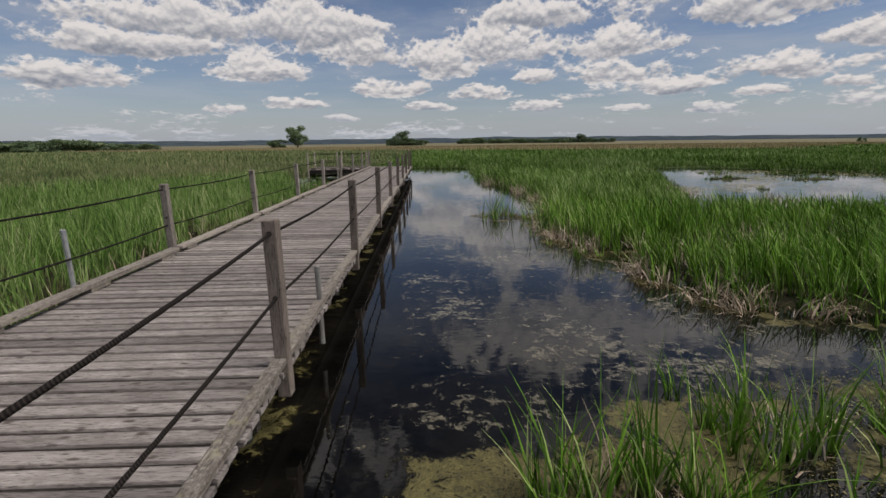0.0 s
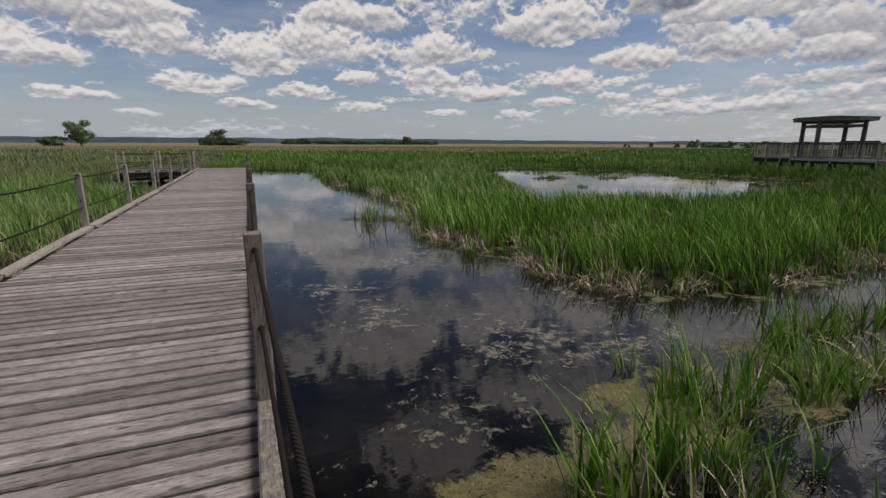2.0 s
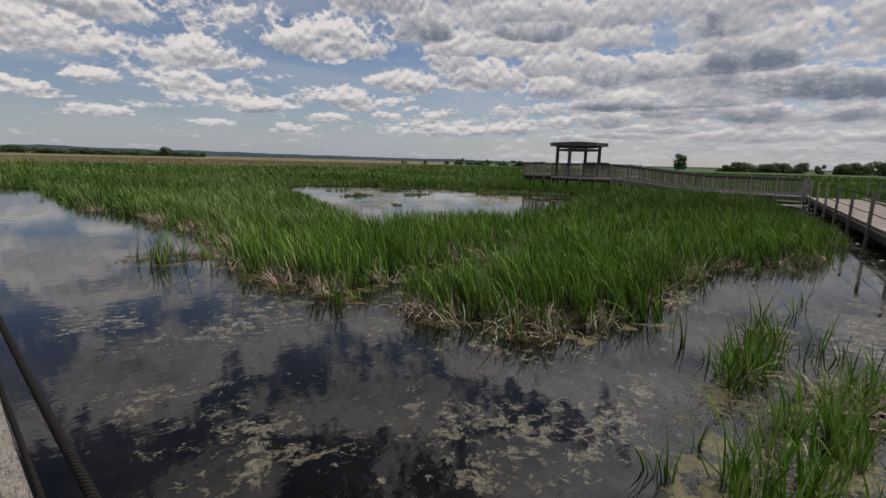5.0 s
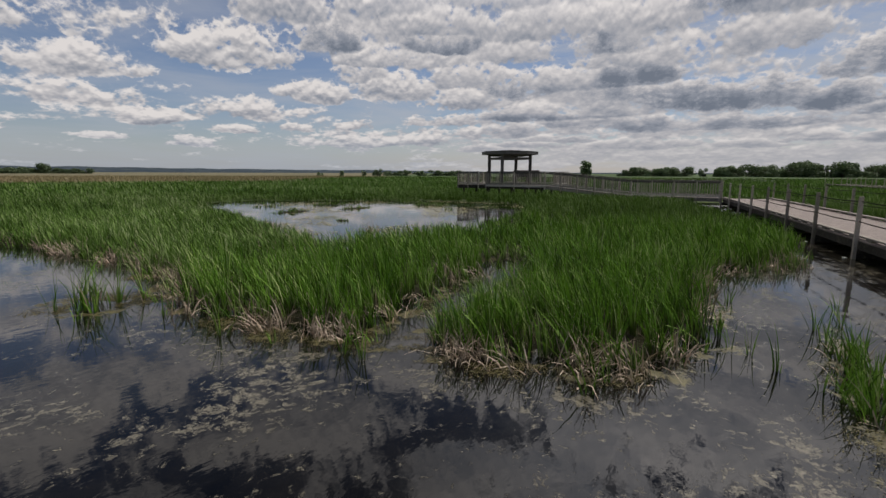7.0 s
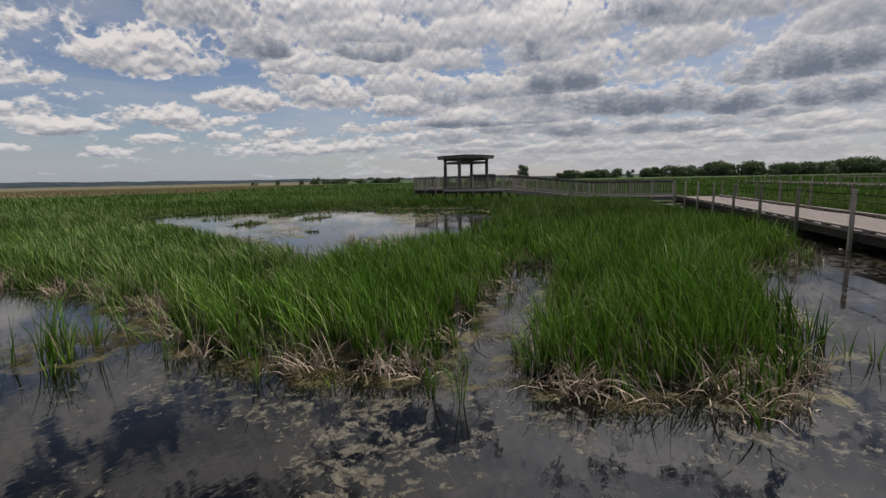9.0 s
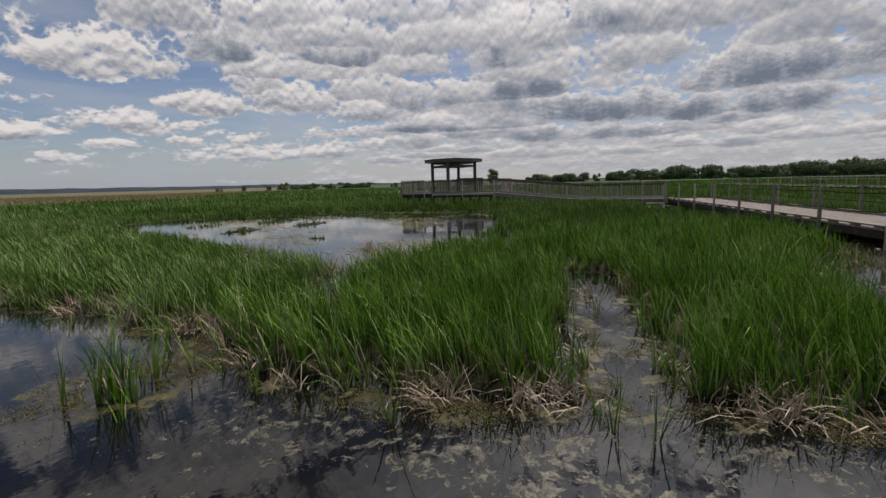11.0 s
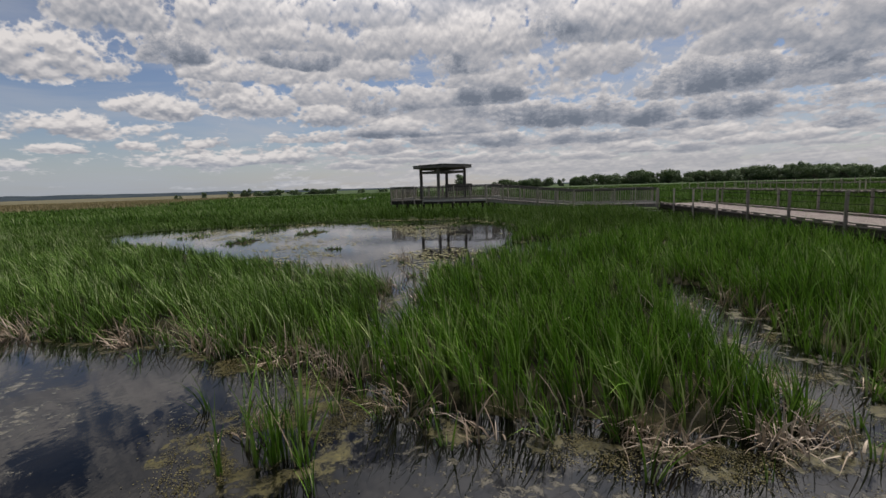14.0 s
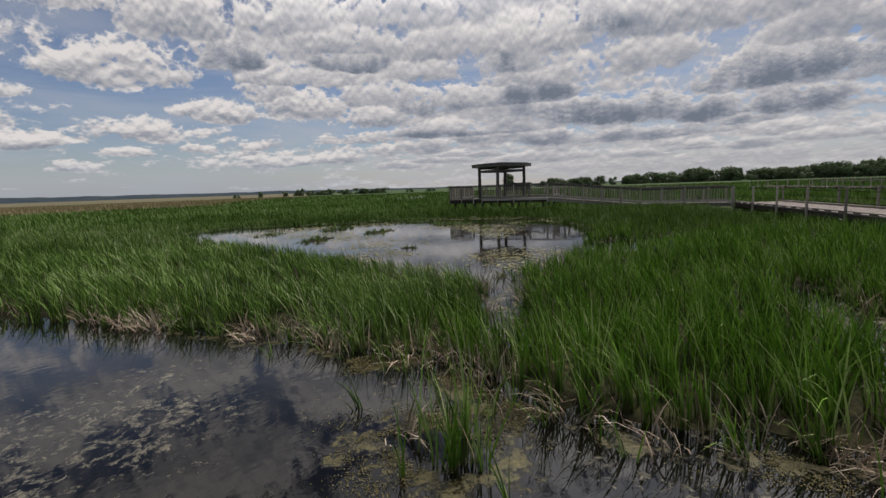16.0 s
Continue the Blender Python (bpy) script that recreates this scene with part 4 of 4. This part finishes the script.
# ---- reeds ----
def blades_mesh(name, root, h, w, lean, curl, face, segs, mat, label, category):
    """Many tapering leaves: root points, height, width, lean as a plan vector, how late it bends, facing angle."""
    n = len(h)
    s = np.linspace(0, 1, segs + 1)
    lev = 2 * segs + 1
    co = np.zeros((n, lev, 3), np.float32)
    uv = np.zeros((n, lev, 2), np.float32)
    fx, fy = np.cos(face), np.sin(face)
    for i, t in enumerate(s):
        q = t ** curl
        drop = 0.32 * (lean[:, 0] ** 2 + lean[:, 1] ** 2) / np.maximum(h, 0.05) * t ** (2 * curl)
        cx, cy = root[:, 0] + lean[:, 0] * q, root[:, 1] + lean[:, 1] * q
        cz = root[:, 2] + h * t - drop
        ww = w * 0.5 * (1.0 if t < 0.45 else max(0.06, 1 - ((t - 0.45) / 0.55) ** 1.4))
        if i < segs:
            co[:, 2 * i] = np.stack([cx - fx * ww, cy - fy * ww, cz], 1)
            co[:, 2 * i + 1] = np.stack([cx + fx * ww, cy + fy * ww, cz], 1)
            uv[:, 2 * i] = uv[:, 2 * i + 1] = (0.5, t)
        else:
            co[:, 2 * segs] = np.stack([cx, cy, cz], 1)
            uv[:, 2 * segs] = (0.5, 1.0)
    base = (np.arange(n) * lev)[:, None]
    quad = np.concatenate([np.array([[2 * i, 2 * i + 1, 2 * i + 3, 2 * i + 2]]) for i in range(segs - 1)], 1) if segs > 1 else np.zeros((1, 0), int)
    tri = np.array([[2 * segs - 2, 2 * segs - 1, 2 * segs]])
    per = np.concatenate([quad, tri], 1)
    loops = (base + per).astype(np.int32).ravel()
    sizes = np.array([4] * (segs - 1) + [3])
    starts = np.concatenate([[0], np.cumsum(sizes)[:-1]])
    loop_start = (np.arange(n)[:, None] * per.shape[1] + starts[None]).ravel().astype(np.int32)
    me = bpy.data.meshes.new(name)
    me.vertices.add(n * lev)
    me.vertices.foreach_set("co", co.ravel())
    me.loops.add(len(loops))
    me.loops.foreach_set("vertex_index", loops)
    me.polygons.add(len(loop_start))
    me.polygons.foreach_set("loop_start", loop_start)
    layer = me.uv_layers.new(name="UVMap")
    layer.data.foreach_set("uv", uv.reshape(-1, 2)[loops].ravel())
    me.materials.append(mat)
    me.update(calc_edges=True)
    me.validate()
    ob = new(name, me)
    return tagged(ob, label, category, kind="stuff")


RNG = np.random.RandomState(11)
WIND = np.array([-0.20, 0.27])


def near_path(x, y):
    return np.hypot(x, y - np.clip(y, -3.0, 8.5))


def scatter(r0, r1, density, left_density=None):
    """Random places in the reeds whose distance to the walk lies between r0 and r1."""
    b = r1 + 12
    n = int((2 * b) ** 2 * density)
    x, y = RNG.uniform(-b, b, n), RNG.uniform(-b + 3, b + 3, n)
    r = near_path(x, y)
    soft = r0 * 0.12
    jit = RNG.uniform(-soft, soft, n)
    keep = (r + jit >= r0) & (r + jit < r1)
    # what the walk looks at: from north-west round by north and east to south-east
    az = np.degrees(np.arctan2(y + 1.0, x))
    keep &= (az > -32) & (az < 142)
    if left_density is not None:
        keep &= (x > -2.5) | (RNG.uniform(0, 1, n) < left_density / density)
    x, y = x[keep], y[keep]
    d = dry(x, y)
    # no leaves through the decks
    main = (x > DECK_W - 0.1) & (x < 0.12) & (y < DECK_N + 0.2) & (y > DECK_S)
    end = (x > -6.5) & (x < -2.5) & (y > 26.0) & (y < 29.6)
    edge = -2.1 + (x - 9.0) * 4.7 / 26.4
    walk2 = (x > 8.5) & (x < 36) & (y < edge + 0.12) & (y > edge - 2.95)
    plat = (x > 35.2) & (x < 41.6) & (y > 2) & (y < 22.7)
    ok = ((d > -0.07 + RNG.uniform(0, 0.34, len(d))) | ((d > -0.5) & ((x > 2.2) | (x < -3.4)) & (RNG.uniform(0, 1, len(d)) < 0.05 * np.clip(1 + 1.5 * wobble(x, y, 2.3), 0, 2)))) & ~(main | end | walk2 | plat)
    # clumped growth
    clump = wobble(x * 1.0, y, 4.3) * 0.5 + wobble(x, y + 7, 1.4) * 0.5
    # tufts standing out in the channel: thick by the bridge end, thin further up
    out = signed_edge(x, y, CHANNEL) < -0.3
    ok |= out & (y < 5) & (d > -0.08)
    ok &= (RNG.uniform(-0.9, 0.7, len(d)) < clump + 0.45) | (out & (y < 5))
    ok &= ~out | (RNG.uniform(0, 1, len(d)) < np.where(y > 5, 0.5, 1.0))
    return x[ok], y[ok], d[ok]


def reed_patch(name, r0, r1, density, width, segs, mat, left_density=None, low=0.62, high=1.06, tan=0, tuft=1, bank=0, young=0):
    x, y, d = scatter(r0, r1, density / tuft, left_density / tuft if left_density else None)
    if bank:
        k = (x > -2.5) if bank > 0 else (x < -2.5)
        x, y, d = x[k], y[k], d[k]
    if young:
        # lighter, limper growth north of a ragged line
        side = y - 9.6 - 0.12 * x + 0.9 * wobble(x, y, 1.1) + RNG.normal(0, 0.5, len(x))
        k = (side > 0) if young > 0 else (side <= 0)
        x, y, d = x[k], y[k], d[k]
    if tan:
        # beyond a ragged line the reeds are last year's tan growth
        old = y - np.maximum(118 - 0.5 * x, 42 + 0.65 * x) + 14 * wobble(x, y, 0.05) + RNG.normal(0, 5, len(x))
        k = (old > 0) if tan > 0 else (old <= 0)
        x, y, d = x[k], y[k], d[k]
    fan, size = np.zeros((len(x) * tuft, 2)), 1.0
    if tuft > 1:
        # leaves grow in tufts that fan out from one foot
        x, y, d = np.repeat(x, tuft), np.repeat(y, tuft), np.repeat(d, tuft)
        a, q = RNG.uniform(0, 2 * math.pi, len(x)), RNG.uniform(0.1, 1.0, len(x))
        fan = np.stack([np.cos(a), np.sin(a)], 1) * (q * 0.36)[:, None] + np.repeat(RNG.normal(0, 0.15, (len(x) // tuft, 2)), tuft, axis=0)
        size = np.repeat(RNG.uniform(0.68, 1.12, len(x) // tuft), tuft)
        x, y = x + np.cos(a) * q * 0.05, y + np.sin(a) * q * 0.05
    n = len(x)
    tall = 0.5 + 0.5 * wobble(x, y, 0.7) * 0.6 + 0.2 * wobble(x, y, 2.2)
    h = (low + (high - low) * np.clip(tall, 0, 1)) * RNG.uniform(0.48, 1.12, n)
    h *= np.where(signed_edge(x, y, CHANNEL) < -0.3, np.clip(0.85 + d, 0.8, 1.1), np.clip(0.72 + d * 0.5, 0.55, 1.0)) * size * (0.9 if young > 0 else 1.0)
    h += 0.24 * np.exp(-((x - 33.5) / 3.0) ** 2) * ((y > 4) & (y < 26))
    # low sprouts on the rafts of the far pool
    pool = signed_edge(x, y, POND)
    h *= np.where(pool < -0.25, 0.38, 1 - 0.22 * np.exp(-(pool / 3.0) ** 2))
    z = np.maximum(ground_height(x, y), WATER - 0.12) - 0.03
    gust = 0.55 + 0.6 * wobble(x, y, 0.9)
    gust = np.where(signed_edge(x, y, CHANNEL) < -0.3, 0.2, gust)
    gust = gust * (1.5 if young > 0 else 1.0)
    lean = WIND[None] * (gust * h)[:, None] * (RNG.uniform(0.3, 1.5, n) * np.where(RNG.uniform(0, 1, n) < 0.16, 2.4, 1.0))[:, None] + (fan + RNG.normal(0, 1, (n, 2)) * np.where(signed_edge(x, y, CHANNEL) < -0.3, 0.14, 0.08)[:, None]) * h[:, None]
    return blades_mesh(name, np.stack([x, y, z], 1), h, width * RNG.uniform(0.65, 1.3, n), lean, RNG.uniform(1.3, 3.2, n), RNG.uniform(0, math.pi, n), segs, mat,
                       "tan field of last year's dead reeds" if tan > 0 else "dense green cattail reeds standing in shallow water", "reeds")


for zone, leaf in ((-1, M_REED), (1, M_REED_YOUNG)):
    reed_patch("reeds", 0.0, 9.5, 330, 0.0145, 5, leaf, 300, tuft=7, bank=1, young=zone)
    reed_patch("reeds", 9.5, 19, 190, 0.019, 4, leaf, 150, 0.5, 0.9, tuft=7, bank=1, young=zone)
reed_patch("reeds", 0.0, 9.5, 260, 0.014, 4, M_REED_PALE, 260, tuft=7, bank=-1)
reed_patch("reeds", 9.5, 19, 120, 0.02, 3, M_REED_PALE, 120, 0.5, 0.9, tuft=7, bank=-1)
reed_patch("reeds", 19, 40, 130, 0.024, 3, M_REED_FAR, 110, 0.42, 0.74, tuft=5, bank=1)
reed_patch("reeds", 19, 40, 80, 0.026, 2, M_REED_DULL, 80, 0.42, 0.74, tuft=5, bank=-1)
reed_patch("reeds", 40, 90, 15, 0.065, 2, M_REED_FAR, None, 0.4, 0.75, -1, bank=1)
reed_patch("reeds", 40, 90, 10, 0.075, 2, M_REED_DULL, None, 0.4, 0.75, -1, bank=-1)
reed_patch("reeds", 90, 210, 2.2, 0.18, 2, M_REED_FAR, None, 0.4, 0.75, -1, bank=1)
reed_patch("reeds", 90, 210, 1.6, 0.2, 2, M_REED_DULL, None, 0.4, 0.75, -1, bank=-1)
reed_patch("tan_reeds", 70, 240, 2.2, 0.13, 2, M_TAN, None, 0.45, 0.8, 1)


def dead_fringe():
    """Bent and broken dead stalks: matted clumps along the edge of the reeds, and single ones between."""
    n = 26000
    cx, cy = RNG.uniform(-6, 16, n), RNG.uniform(-4, 22, n)
    d = dry(cx, cy)
    keep = (d > -0.06) & (d < 0.32) & (near_path(cx, cy) < 14) & ~((cx > DECK_W - 0.1) & (cx < 0.15)) & (wobble(cx, cy, 2.9) > -0.1)
    keep &= (RNG.uniform(0, 1, n) < np.where(np.abs(signed_edge(cx, cy, CHANNEL) - 0.1) < 0.4, np.where((cy > 4.8) & (cy < 9.8), 0.42, 0.17), np.where((cy < 5) & (signed_edge(cx, cy, CHANNEL) < 0), 0.1, 0.03)))
    cx, cy = cx[keep], cy[keep]
    each = RNG.randint(8, 34, len(cx))
    k = np.repeat(np.arange(len(cx)), each)
    m = len(k)
    turn = RNG.uniform(0, 6.28, len(cx))[k]
    x, y = cx[k] + RNG.normal(0, 0.10, m), cy[k] + RNG.normal(0, 0.10, m)
    a = turn + RNG.normal(0, 0.75, m)
    h, out = RNG.uniform(0.10, 0.42, m), RNG.uniform(0.12, 0.5, m)
    w = RNG.uniform(0.009, 0.021, m)
    n = 300000
    sx, sy = RNG.uniform(-6, 16, n), RNG.uniform(-4, 22, n)
    d = dry(sx, sy)
    keep = (d > -0.05) & (d < 1.6) & (near_path(sx, sy) < 14) & ~((sx > DECK_W - 0.1) & (sx < 0.15))
    keep &= RNG.uniform(0, 1, n) < np.clip(wobble(sx, sy, 1.6) + wobble(sx, sy, 4.1) * 0.6, 0.03, 1) * np.clip(1.1 - d, 0.15, 1) * np.where((signed_edge(sx, sy, CHANNEL) < -0.3) & (sy > 5), 0.08, 0.4)
    sx, sy = sx[keep], sy[keep]
    q = len(sx)
    x, y, a = np.concatenate([x, sx]), np.concatenate([y, sy]), np.concatenate([a, RNG.uniform(0, 6.28, q)])
    h, out, w = np.concatenate([h, RNG.uniform(0.06, 0.55, q)]), np.concatenate([out, RNG.uniform(0.03, 0.35, q)]), np.concatenate([w, RNG.uniform(0.007, 0.015, q)])
    z = np.maximum(ground_height(x, y), WATER) - 0.02
    lean = np.stack([np.cos(a), np.sin(a)], 1) * out[:, None] + WIND[None] * 0.2
    blades_mesh("dead_reeds", np.stack([x, y, z], 1), h, w, lean, 1.5, RNG.uniform(0, math.pi, len(x)), 3, M_STRAW,
                "pale dead reed stalks bent over along the shore", "dead reeds")


dead_fringe()


def flakes(name, x, y, z, size, mat, label, category):
    """Small uneven floating leaves, each a six-sided flake."""
    m = len(x)
    ang = RNG.uniform(0, 6.28, (m, 1)) + np.arange(6)[None] * (math.pi / 3)
    rad = size[:, None] * RNG.uniform(0.5, 1.2, (m, 6))
    st, ct = RNG.uniform(0.45, 1.0, (m, 1)), RNG.uniform(0, 6.28, (m, 1))
    px, py = np.cos(ang) * rad, np.sin(ang) * rad * st
    co = np.stack([x[:, None] + px * np.cos(ct) - py * np.sin(ct), y[:, None] + px * np.sin(ct) + py * np.cos(ct), z[:, None] + RNG.uniform(-0.002, 0.004, (m, 6))], -1)
    return tagged(mesh_object(name, co.reshape(-1, 3).tolist(), np.arange(m * 6).reshape(-1, 6).tolist(), mat), label, category, kind="stuff")


def weed_places(n, x0, x1, y0, y1, scale, cut, seed, gain=7.0):
    """Places bunched into drifting patches."""
    x, y = RNG.uniform(x0, x1, n), RNG.uniform(y0, y1, n)
    f = np.array([noise.fractal((a * scale, b * scale, seed), 0.9, 2.1, 5) for a, b in zip(x, y)])
    keep = (RNG.uniform(0, 1, n) < np.clip((f - cut) * gain, 0, 1)) & ~((x > DECK_W) & (x < 0))
    return x[keep], y[keep]


M_MAT = blade_material("algae_mat", ((0.0, (0.09, 0.085, 0.035)), (0.5, (0.19, 0.175, 0.078)), (1.0, (0.31, 0.285, 0.14))), (0.2, 0.18, 0.08), 0.0, 1.2, 0.0)


M_RAFT = blade_material("algae_raft", ((0.0, (0.04, 0.036, 0.013)), (0.5, (0.10, 0.088, 0.033)), (1.0, (0.21, 0.18, 0.08))), (0.2, 0.18, 0.08), 0.0, 1.2, 0.0)


def floating_weed():
    # olive rafts at the feet of the near reeds
    x, y = RNG.uniform(0.3, 7, 1600000), RNG.uniform(-3.2, 11.5, 1600000)
    k = RNG.uniform(0, 1, len(x)) < np.clip(0.2 + 1.1 * wobble(x, y, 1.7) + 0.7 * wobble(x - 3, y + 5, 4.9) + 0.5 * wobble(y, x, 13.0), 0, 1)
    x, y = x[k], y[k]
    d = dry(x, y)
    k = (d < 0.12) & (d > -0.6) & (RNG.uniform(0, 1, len(x)) < np.exp(-((d + 0.03) / np.where(y > 4.8, 0.28, 0.2)) ** 2) * np.where(y < 2, 0.3, 0.85))
    m = int(k.sum())
    flakes("algae_raft", x[k], y[k], WATER + RNG.uniform(0.002, 0.012, m), RNG.uniform(0.003, 0.009, m), M_RAFT, "olive algae raft floating at the feet of the reeds", "algae")
    # pale mats round the far pool
    x, y = weed_places(60000, 9, 32, 9, 34, 0.22, 0.0, 9.0, 4.0)
    d = dry(x, y)
    k = (d < 0.2) & (RNG.uniform(0, 1, len(x)) < np.exp(-(d / 1.6) ** 2) * 0.8 + 0.12)
    x, y = x[k], y[k]
    flakes("algae_mat", x, y, np.full(len(x), WATER + 0.009), RNG.uniform(0.02, 0.08, len(x)), M_MAT, "pale algae mat floating round a pool in the reeds", "algae")


floating_weed()


# ---- trees and far land ----
def tree_proto(name, label, height, width, seed, base=0.12, lobes=11, leaf=0.34, count=3000, mat=None):
    """A tree: tapered trunk, limbs, and a crown of many leaf clumps."""
    rng = np.random.RandomState(seed)
    t = tagged(empty(name), label, "tree")
    bm = bmesh.new()
    tube(bm, [(0, 0, -0.4), (0.02 * height, 0, height * 0.35), (0.03 * height, 0.02 * height, height * 0.8)], [height * 0.035, height * 0.025, height * 0.008], 7)
    for k in range(5):
        a = rng.uniform(0, 6.28)
        z = height * rng.uniform(0.2, 0.55)
        tube(bm, [(0.015 * height, 0, z), (math.cos(a) * width * 0.22, math.sin(a) * width * 0.22, z + height * 0.18), (math.cos(a) * width * 0.38, math.sin(a) * width * 0.38, z + height * 0.3)],
             [height * 0.014, height * 0.009, height * 0.004], 5)
    part("trunk", bm, M_BARK, t)
    c = np.stack([rng.uniform(-0.36, 0.36, lobes) * width, rng.uniform(-0.36, 0.36, lobes) * width, np.linspace(base + 0.08, 0.84, lobes) * height], 1)
    k = rng.randint(0, lobes, count)
    v = rng.normal(0, 1, (count, 3))
    v /= np.linalg.norm(v, axis=1)[:, None]
    rad = np.stack([width * rng.uniform(0.17, 0.28, lobes), width * rng.uniform(0.17, 0.28, lobes), height * rng.uniform(0.12, 0.2, lobes)], 1)
    p = c[k] + v * rad[k] * rng.uniform(0.55, 1.05, count)[:, None]
    p[:, 2] = np.maximum(p[:, 2], base * height)
    u = rng.normal(0, 1, (count, 3))
    u -= (u * v).sum(1)[:, None] * v * 0.6
    u /= np.linalg.norm(u, axis=1)[:, None]
    w = np.cross(v + rng.normal(0, 0.5, (count, 3)), u)
    w /= np.linalg.norm(w, axis=1)[:, None]
    s = leaf * rng.uniform(0.5, 1.2, count)[:, None]
    co = np.stack([p - u * s, p - w * s * 0.6, p + u * s, p + w * s * 0.6], 1).reshape(-1, 3)
    mesh_object("crown", co.tolist(), np.arange(count * 4).reshape(-1, 4).tolist(), mat or M_LEAF, t)
    return t


LAND = -0.45
protos = [tree_proto("tree", "leafy broad green tree on the marsh edge", 9, 8, 1, mat=M_LEAF_PALE), tree_proto("tree", "tall green tree on the marsh edge", 10, 6, 2, 0.1, 10, mat=M_LEAF_PALE),
          tree_proto("tree", "round dark green bushy tree", 8, 10, 3, 0.05, 12), tree_proto("tree", "low spreading green shrub", 5, 9, 4, 0.0, 12, 0.32)]
for i, q in enumerate(protos):
    q.location = ((-73, 278), (290, 85), (-16, 348), (-84, 276))[i] + (LAND,)
    q.scale = ((1.5, 1.3, 1.4), (1.5, 1.5, 0.95), (1.5, 1.4, 1.35), (1.2, 1.1, 0.95))[i]
TR = random.Random(3)


def grove(a, b, count, depth, h0, h1, kinds=(0, 1, 2), group="far trees"):
    """Trees in an uneven row from a to b."""
    for i in range(count):
        t = (i + TR.uniform(0.1, 0.9)) / count
        q = protos[TR.choice(kinds)]
        x, y = a[0] + (b[0] - a[0]) * t + TR.uniform(-depth, depth), a[1] + (b[1] - a[1]) * t + TR.uniform(-depth, depth)
        h = (1.02 if a[0] > 300 else 1.42) * (h0 + (h1 - h0) * t) * TR.uniform(0.72, 1.18)
        base = {0: 9, 1: 10, 2: 8, 3: 5}[protos.index(q)]
        m = pose(x, y, LAND - 0.36 * h, 0, 0, TR.uniform(0, 360))
        c = copy_thing(q, m)
        k = h / base
        c.scale = (k * TR.uniform(0.9, 1.3), k * TR.uniform(0.9, 1.3), k)
        tagged(c, group=group)


grove((-24, 346), (-4, 349), 5, 3, 6.0, 5.0, (2, 3))
grove((-180, 188), (-146, 212), 18, 4, 5.4, 6.0, (2, 3))
grove((-146, 212), (-130, 224), 7, 3, 3.8, 3.2, (3,))
grove((-128, 222), (-122, 226), 3, 2, 3.4, 3.0, (0, 3))
grove((45, 595), (217, 557), 46, 5, 7.2, 5.2, (2, 3))
grove((178, 570), (182, 570), 2, 2, 10.5, 9.8, (1, 2))
grove((205, 222), (232, 196), 4, 8, 3.0, 3.4, (0, 1))
grove((230, 198), (262, 155), 9, 5, 4.8, 3.6, (0, 1, 3))
grove((262, 155), (300, 110), 6, 6, 2.8, 3.4, (0, 3))
grove((352, 76), (354, 70), 2, 2, 8.0, 9.0, (0, 2))
grove((355, 64), (359, 35), 10, 5, 9.0, 9.0, (0, 2))
grove((359, 22), (359, -21), 15, 6, 11.0, 10.5, (0, 1, 2))
grove((358, -22), (351, -76), 22, 7, 13.5, 11.5, (0, 1, 2))
grove((350, -78), (338, -115), 22, 10, 12.0, 14.5, (0, 1, 2))
grove((340, -110), (322, -150), 20, 10, 14.5, 10.5, (0, 1, 2))
grove((380, -90), (360, -190), 22, 14, 14.0, 12.0, (0, 1, 2))


def hills():
    """Low wooded hills all round, far off."""
    vs, fs = [], []
    n = 240
    for i in range(n + 1):
        a = math.radians(-60 + 220 * i / n)
        h = 13.5 + 3 * noise.noise((i * 0.06, 1.7, 0)) + 4 * noise.noise((i * 0.23, 4.1, 0)) + 1.6 * noise.noise((i * 0.9, 2.2, 0))
        h *= 0.25 + 0.6 * min(1.0, max(0.0, (a - 0.35) / 0.4)) + 0.5 * min(1.0, max(0.0, (a - 0.9) / 0.5))
        for r, z in ((1500, -2.0), (1650, max(2.0, h * 0.75)), (1900, max(2.5, h)), (2100, -2.0)):
            vs.append((r * math.cos(a), r * math.sin(a), z))
    for i in range(n):
        for k in range(3):
            b = i * 4 + k
            fs.append((b, b + 4, b + 5, b + 1))
    tagged(mesh_object("backdrop", vs, fs, M_HILL, smooth=True), "low wooded hills on the horizon, tinted blue for haze", "hills", kind="structure")


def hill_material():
    m, n, b, _ = material("haze_tinted_hill")
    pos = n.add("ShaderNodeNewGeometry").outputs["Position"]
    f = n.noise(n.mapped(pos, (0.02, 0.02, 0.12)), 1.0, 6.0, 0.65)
    # blue-grey base colour carries the haze of distance
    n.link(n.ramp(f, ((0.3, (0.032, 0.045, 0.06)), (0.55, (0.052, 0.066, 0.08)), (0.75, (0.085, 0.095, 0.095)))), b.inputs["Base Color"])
    b.inputs["Roughness"].default_value = 1.0
    b.inputs["Specular IOR Level"].default_value = 0.0
    return m


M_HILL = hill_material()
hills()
